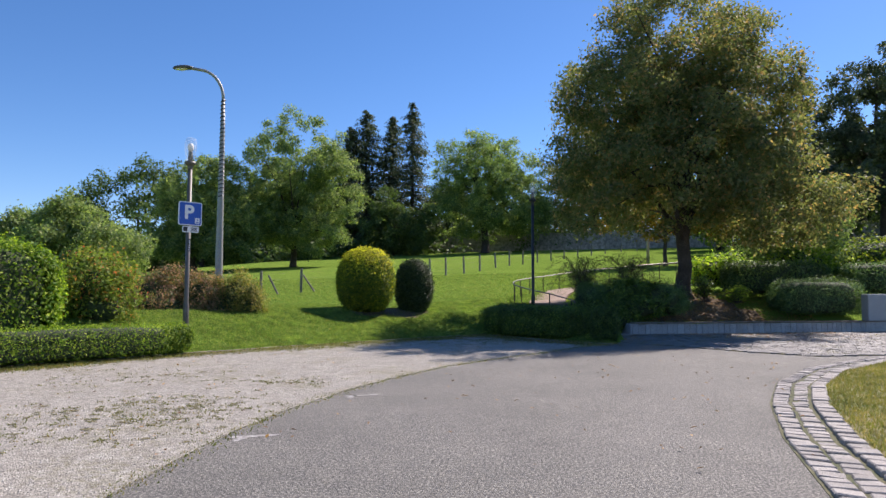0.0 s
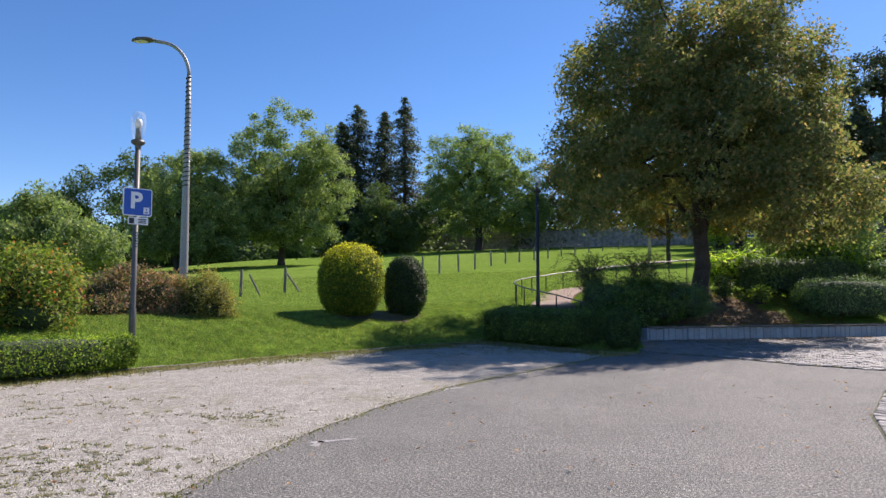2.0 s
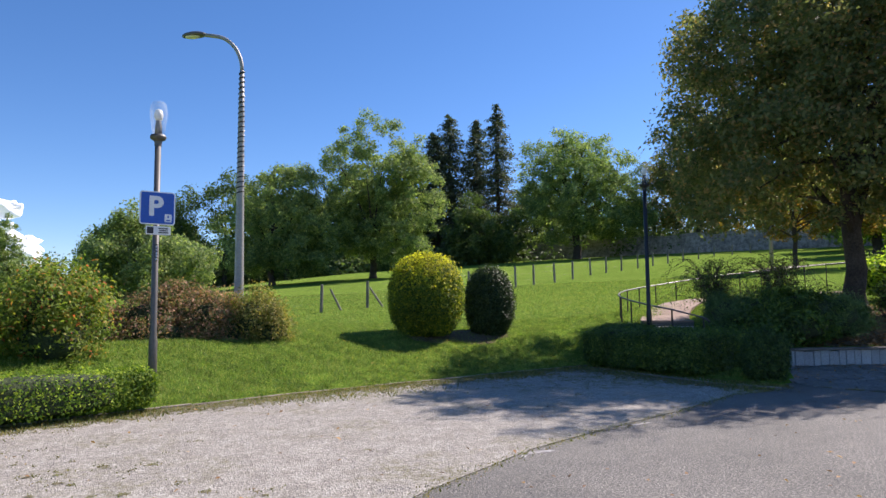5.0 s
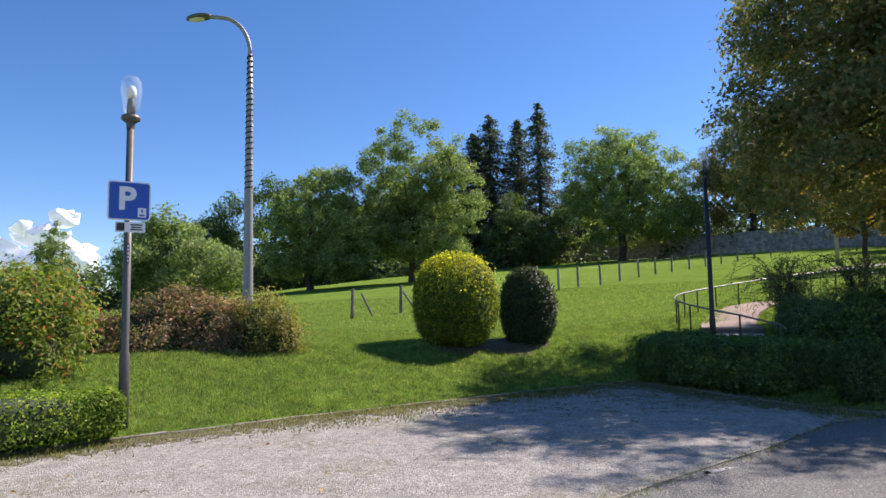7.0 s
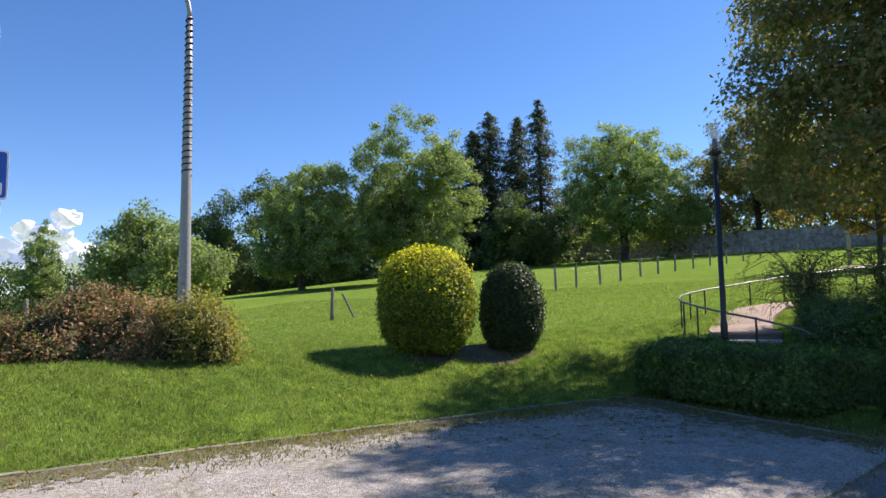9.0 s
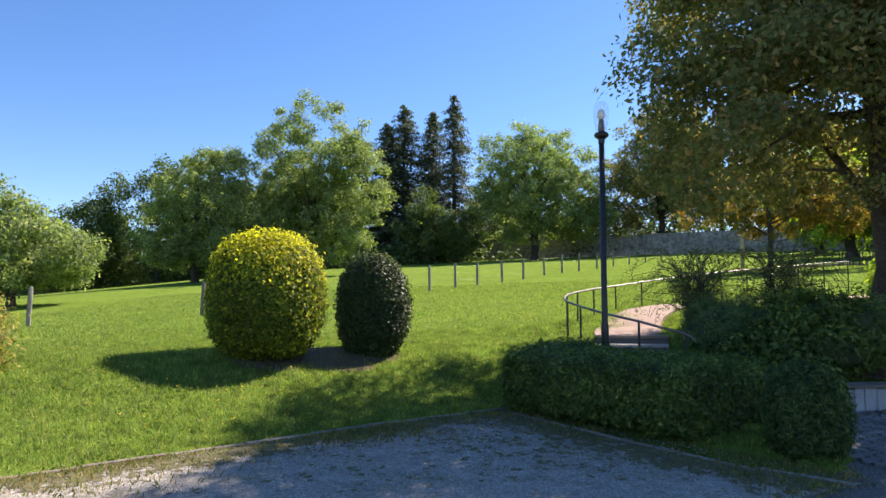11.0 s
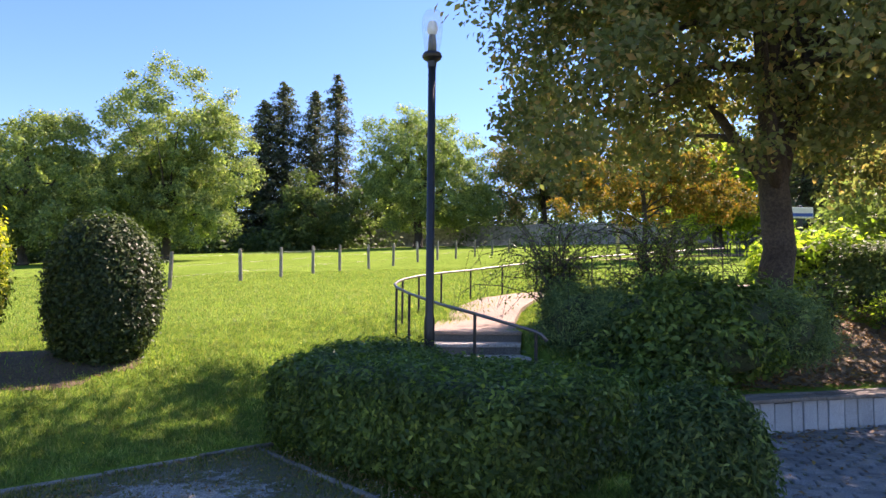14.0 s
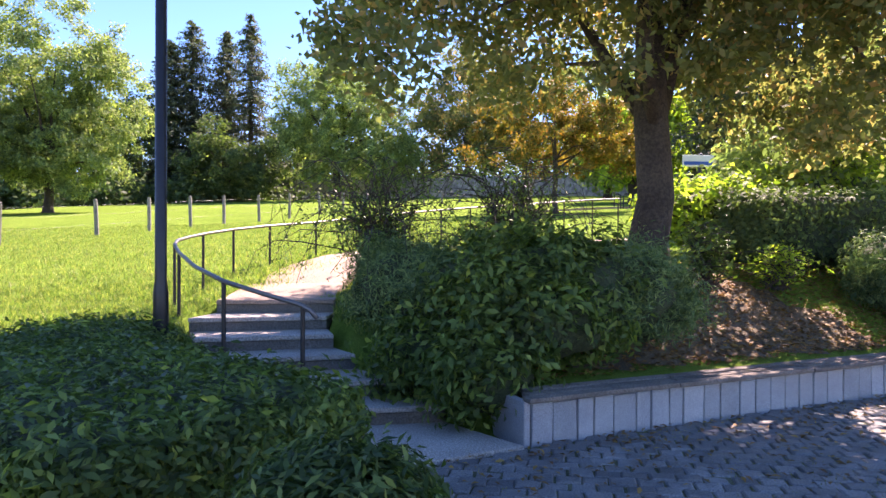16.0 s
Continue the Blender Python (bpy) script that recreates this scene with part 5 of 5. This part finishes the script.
# Island lawn with its rows of granite setts
ISLE_OUT = [(2.2, -4.0), (2.45, 0.0), (2.7, 2.0), (3.03, 3.57), (3.48, 5.35), (4.12, 7.23), (4.91, 8.99), (6.12, 10.87), (7.65, 12.45), (8.95, 13.5), (11.0, 14.7), (14.0, 15.6)]


def offset_line(pts, d):
    out = []
    for i, (x, y) in enumerate(pts):
        ax, ay = pts[max(i - 1, 0)]
        bx, by = pts[min(i + 1, len(pts) - 1)]
        ln = math.hypot(bx - ax, by - ay)
        out.append((x + (by - ay) / ln * d, y - (bx - ax) / ln * d))
    return out


sett_me = {}


def sett_mesh(key, sx, sy, sz, bev, material, name):
    if key not in sett_me:
        rng = random.Random(hash(key) % 1000)
        bm = bmesh.new()
        bmesh.ops.create_cube(bm, size=1.0)
        for v in bm.verts:
            up = v.co.z > 0
            v.co = Vector((v.co.x * (sx - (bev if up else 0)) + rng.uniform(-0.008, 0.008), v.co.y * (sy - (bev if up else 0)) + rng.uniform(-0.008, 0.008), v.co.z * sz + (rng.uniform(-0.004, 0.004) if up else 0)))
        bmesh.ops.bevel(bm, geom=[e for e in bm.edges if all(v.co.z > 0 for v in e.verts)], offset=0.01, segments=1, affect="EDGES")
        sett_me[key] = bpy.data.meshes.new(name)
        bm.to_mesh(sett_me[key])
        bm.free()
        sett_me[key].materials.append(material)
    return sett_me[key]


isle = thing("island_kerb", 4.1, 7.2, 0, "curved border of pale granite setts round the island lawn", "kerb")
isle["kind"] = "structure"
iinv = isle.matrix_world.inverted()
ri = random.Random(12)
sheet("island_bed", ISLE_OUT[2:-1] + list(reversed(offset_line(ISLE_OUT[2:-1], 0.68))), 0.006, M_JOINT, "dark mossy joint bed under the setts")
for row, (off, wid, zt) in enumerate(((0.11, 0.21, 0.0), (0.32, 0.2, -0.012), (0.53, 0.21, 0.018))):
    for x, y, a in along(offset_line(ISLE_OUT[2:-1], off), 0.158 if row < 2 else 0.2):
        k = ri.randrange(5)
        o = new("sett", sett_mesh((1, row, k), (0.148 if row < 2 else 0.19) * (1 - 0.03 * k), wid - 0.012 - 0.006 * k, 0.14, 0.01, M_STONE, "sett"))
        o.parent = isle
        o.matrix_basis = iinv @ pose(x, y, -0.045 + zt + ri.uniform(-0.006, 0.008), ri.uniform(-2.5, 2.5), ri.uniform(-2.5, 2.5), a + ri.uniform(-4, 4))
inner = offset_line(ISLE_OUT, 0.6)
sheet("island_lawn", inner + [(40, 16), (40, -25), (2.9, -25)], 0.03, M_DRYLAWN, "dry grass island beside the road", 0.1)

# Cobbled pavement before the steps
cob = thing("cobbled_pavement", 6.0, 19.0, 0, "dark grey cobbles with mossy joints before the steps", "pavement")
cob["kind"] = "structure"
cinv = cob.matrix_world.inverted()
COB = [(4.15, 17.2), (4.5, 16.3), (5.45, 15.6), (6.5, 14.15), (7.55, 13.35), (9.0, 13.75), (11.0, 15.0), (14.0, 16.2), (18.0, 18.0), (18, 24.0), (14.7, 22.94), (5.1, 19.8), (4.9, 19.75), (3.75, 19.05), (3.85, 18.9)]
sheet("cobble_bed", COB, 0.012, M_JOINT, "mossy sand bed under the cobbles", 0.02)


def inside(x, y, poly):
    hit, j = False, len(poly) - 1
    for i in range(len(poly)):
        (xi, yi), (xj, yj) = poly[i], poly[j]
        if (yi > y) != (yj > y) and x < (xj - xi) * (y - yi) / (yj - yi) + xi:
            hit = not hit
        j = i
    return hit


rcb = random.Random(14)
rest_v, rest_f = [], []
count = 0
ca, sa_ = math.cos(radians(-14)), math.sin(radians(-14))
cells = []
for i in range(-90, 110):
    for j in range(-70, 90):
        uu, vv = (i + 0.5 * (j % 2)) * 0.178, j * 0.139
        x, y = 6 + uu * ca - vv * sa_, 18 + uu * sa_ + vv * ca
        if inside(x, y, COB):
            cells.append((math.hypot(x - 5.6, y - 18.4), x, y))
cells.sort()
for n, (dist, x, y) in enumerate(cells[:2900]):
    k = rcb.randrange(5)
    me = sett_mesh((2, k), 0.184 * (1 - 0.02 * k), 0.142, 0.09, 0.014, M_COBBLE, "cobble")
    m = pose(x + rcb.uniform(-0.006, 0.006), y + rcb.uniform(-0.006, 0.006), -0.018 + rcb.uniform(-0.006, 0.008), rcb.uniform(-3, 3), rcb.uniform(-3, 3), -14 + rcb.uniform(-3, 3))
    if n < 300:
        o = new("cobble", me)
        o.parent = cob
        o.matrix_basis = cinv @ m
    else:
        b = len(rest_v)
        rest_v.extend([tuple(cinv @ m @ v.co) for v in me.vertices])
        rest_f.extend([tuple(b + q for q in p.vertices) for p in me.polygons])
rme = bpy.data.meshes.new("cobble_rest")
rme.from_pydata(rest_v, [], rest_f)
tagged(mesh_obj("cobble_rest", rme, M_COBBLE, cob), "far cobbles of the same paving", kind="stuff")

# Grass blades, pebbles, litter, flowers
rg = np.random.default_rng(77)


def blades(name, x, y, z, hgt, wid, material, label):
    n = len(x)
    a = rg.uniform(0, 2 * math.pi, n)
    lean = rg.normal(0, 0.45, (n, 2))
    h = hgt * rg.uniform(0.45, 1.25, n)
    w = wid * rg.uniform(0.7, 1.3, n)
    base = np.stack([x, y, z], axis=1)
    side = np.stack([np.cos(a) * w, np.sin(a) * w, np.zeros(n)], axis=1)
    tip = base + np.stack([lean[:, 0] * h, lean[:, 1] * h, h], axis=1)
    ob = mesh_obj(name, arrays_mesh(name, np.stack([base - side, base + side, tip], axis=1), 3), material)
    return tagged(ob, label, "grass", kind="stuff")


def scatter(n, x0, x1, y0, y1, keep):
    x, y = rg.uniform(x0, x1, n), rg.uniform(y0, y1, n)
    k = keep(x, y)
    return x[k], y[k]


edge_d = edge_dist
x, y = scatter(430000, -9, 4.2, 9, 25, lambda x, y: (edge_d(x, y) > 0.03) & (rg.random(len(x)) < np.clip((bed_out(x, y) - 0.45) / 0.5, 0.08, 1)) & (rg.random(len(x)) < np.clip(1.25 - 0.13 * edge_d(x, y), 0.25, 1)))
blades("lawn_grass", x, y, height(x, y) - 0.005, 0.06, 0.006, L_GRASS, "short mown grass with clover on the bank")
x, y = scatter(130000, -20, 9, 22, 44, lambda x, y: edge_d(x, y) > 2.5)
blades("meadow_grass", x, y, height(x, y) - 0.01, 0.08, 0.009, L_GRASS, "longer grass on the upper lawn")
x, y = scatter(420000, -12, 4, 2, 20, lambda x, y: (edge_d(x, y) < -0.02) & (edge_d(x, y) > -1.5) & (dist_line(x, y, GRAVEL_EDGE) > 0) & (rg.random(len(x)) < np.clip(1.0 - np.abs(edge_d(x, y)) * 0.9 + 0.45 * np.sin(x * 1.9 + 1.3 * np.sin(y * 1.1)) * np.cos(y * 1.6 - x), 0, 1) ** 2.2))
blades("verge_grass", x, y, np.full(len(x), 0.012), 0.052, 0.0075, L_VERGE, "thin weedy grass along the kerb")
wk = rp.integers(0, len(spots), 30000)
sp_a = np.array(spots)[wk]
x, y = sp_a[:, 0] + rg.normal(0, 0.05, len(wk)), sp_a[:, 1] + rg.normal(0, 0.05, len(wk))
kk = edge_d(x, y) < -0.04
blades("gravel_weeds", x[kk], y[kk], np.full(kk.sum(), 0.012), 0.018, 0.006, L_VERGE, "small weeds growing in the gravel")
gd = lambda x, y: np.abs(dist_line(x, y, GRAVEL_EDGE))
x, y = scatter(160000, -2.4, 4.2, 0, 16.5, lambda x, y: rg.random(len(x)) < np.exp(-(gd(x, y) / 0.1) ** 2) * 0.8)
blades("seam_grass", x, y, np.full(len(x), 0.005), 0.022, 0.006, L_VERGE, "tufts of grass along the seam of gravel and asphalt")
idist = lambda x, y: dist_line(x, y, ISLE_OUT)
x, y = scatter(160000, 3.0, 11, 2, 15, lambda x, y: (idist(x, y) < -0.62) & (rg.random(len(x)) < np.exp((idist(x, y) + 1.2) / 1.6)))
blades("island_grass", x, y, np.full(len(x), 0.028), 0.045, 0.006, L_DRYGRASS, "dry short grass on the island")


x, y = scatter(80000, 3.5, 16, 13.5, 23, lambda x, y: np.array([inside(a, b, COB) for a, b in zip(x, y)], dtype=bool) & (np.sin(x * 3.1 + np.sin(y * 2.3)) + np.cos(y * 3.7 - x) + rg.normal(0, 0.5, len(x)) > 0.5))
blades("joint_grass", x, y, np.full(len(x), 0.008), 0.03, 0.005, L_DRYGRASS, "moss and grass in the cobble joints")


def flat_leaves(name, x, y, z, size, material, label, cat):
    n = len(x)
    q = leaf_quads(rg, np.stack([x, y, z], axis=1), np.tile([0, 0, 1.0], (n, 1)), size, 0.25)
    return tagged(mesh_obj(name, arrays_mesh(name, q, 4), material), label, cat, kind="stuff")


x, y = scatter(9000, 4.4, 12, 17, 22, lambda x, y: ((x - 5.1) * -wdir.y + (y - 19.83) * wdir.x < -0.02) & (rg.random(len(x)) < np.exp(((x - 5.1) * -wdir.y + (y - 19.83) * wdir.x) / 0.8) * 0.6 + 0.03))
flat_leaves("leaf_litter", x, y, np.full(len(x), 0.04), 0.055, L_FALLEN, "dry fallen leaves on the cobbles", "leaves")
x, y = scatter(16000, 5.2, 12, 19.8, 25, lambda x, y: edge_d(x, y) > 0.25)
flat_leaves("slope_litter", x, y, height(x, y) + 0.02, 0.06, L_FALLEN, "dry fallen leaves on the slope under the tree", "leaves")
x, y = scatter(5000, -1.5, 4, 15, 19.6, lambda x, y: (edge_d(x, y) < -0.02) & (edge_d(x, y) > -1.1) & (rg.random(len(x)) < 0.6))
flat_leaves("verge_litter", x, y, np.full(len(x), 0.03), 0.035, L_FALLEN, "small dry leaves on the worn strip by the hedge", "leaves")
x, y = scatter(500, -8, 6, 4, 19, lambda x, y: edge_d(x, y) < -0.1)
flat_leaves("scattered_leaf", x, y, np.full(len(x), 0.03), 0.05, L_FALLEN, "odd fallen leaves on gravel and asphalt", "leaves")
x, y = scatter(700, -6, 1, 14, 21, lambda x, y: (edge_d(x, y) > 0.2) & (rg.random(len(x)) < np.exp(-((x + 2.6) ** 2 + (y - 17.6) ** 2) / 2.2) + 0.02))
flat_leaves("yellow_flowers", x, y, height(x, y) + 0.1, 0.035, L_FLOWER, "small yellow flowers in the grass", "flowers")


x, y = scatter(80000, -9, 2.4, 10, 24, lambda x, y: (edge_d(x, y) > 0.05) & (rg.random(len(x)) < np.clip((bed_out(x, y) - 0.45) / 0.5, 0.08, 1)) & (np.sin(x * 2.3 + 1.1 * np.sin(y * 1.7)) + np.cos(y * 2.1 + x) > -0.2) & (rg.random(len(x)) < np.clip(1.2 - 0.15 * edge_d(x, y), 0.1, 1)))
flat_leaves("clover", x, y, height(x, y) + rg.uniform(0.01, 0.05, len(x)), 0.03, L_CLOVER, "clover leaves in the mown bank", "clover")


def pebbles(name, x, y, z, size, material, label):
    n = len(x)
    base = np.array([(1, 0, 0), (-0.5, 0.87, 0), (-0.5, -0.87, 0), (0, 0, 0.75)])
    tri = [(0, 1, 3), (1, 2, 3), (2, 0, 3)]
    a = rg.uniform(0, 2 * math.pi, n)
    s = size * rg.uniform(0.5, 1.5, n)
    v = np.repeat(base[None], n, axis=0) * s[:, None, None] * rg.uniform(0.7, 1.3, (n, 4, 1))
    c, d = np.cos(a)[:, None], np.sin(a)[:, None]
    v = np.stack([v[..., 0] * c - v[..., 1] * d, v[..., 0] * d + v[..., 1] * c, v[..., 2]], axis=-1) + np.stack([x, y, z], axis=1)[:, None, :]
    f = np.concatenate([v[:, list(t)] for t in tri])
    return tagged(mesh_obj(name, arrays_mesh(name, f, 3), material), label, "gravel", kind="stuff")


x, y = scatter(60000, -8, 3.6, 3, 19.2, lambda x, y: (edge_d(x, y) < -0.08) & (dist_line(x, y, GRAVEL_EDGE) > 0.03))
pebbles("loose_gravel", x, y, np.full(len(x), 0.010), 0.008, M_GRAVELSTONE, "loose pale chippings of the parking strip")
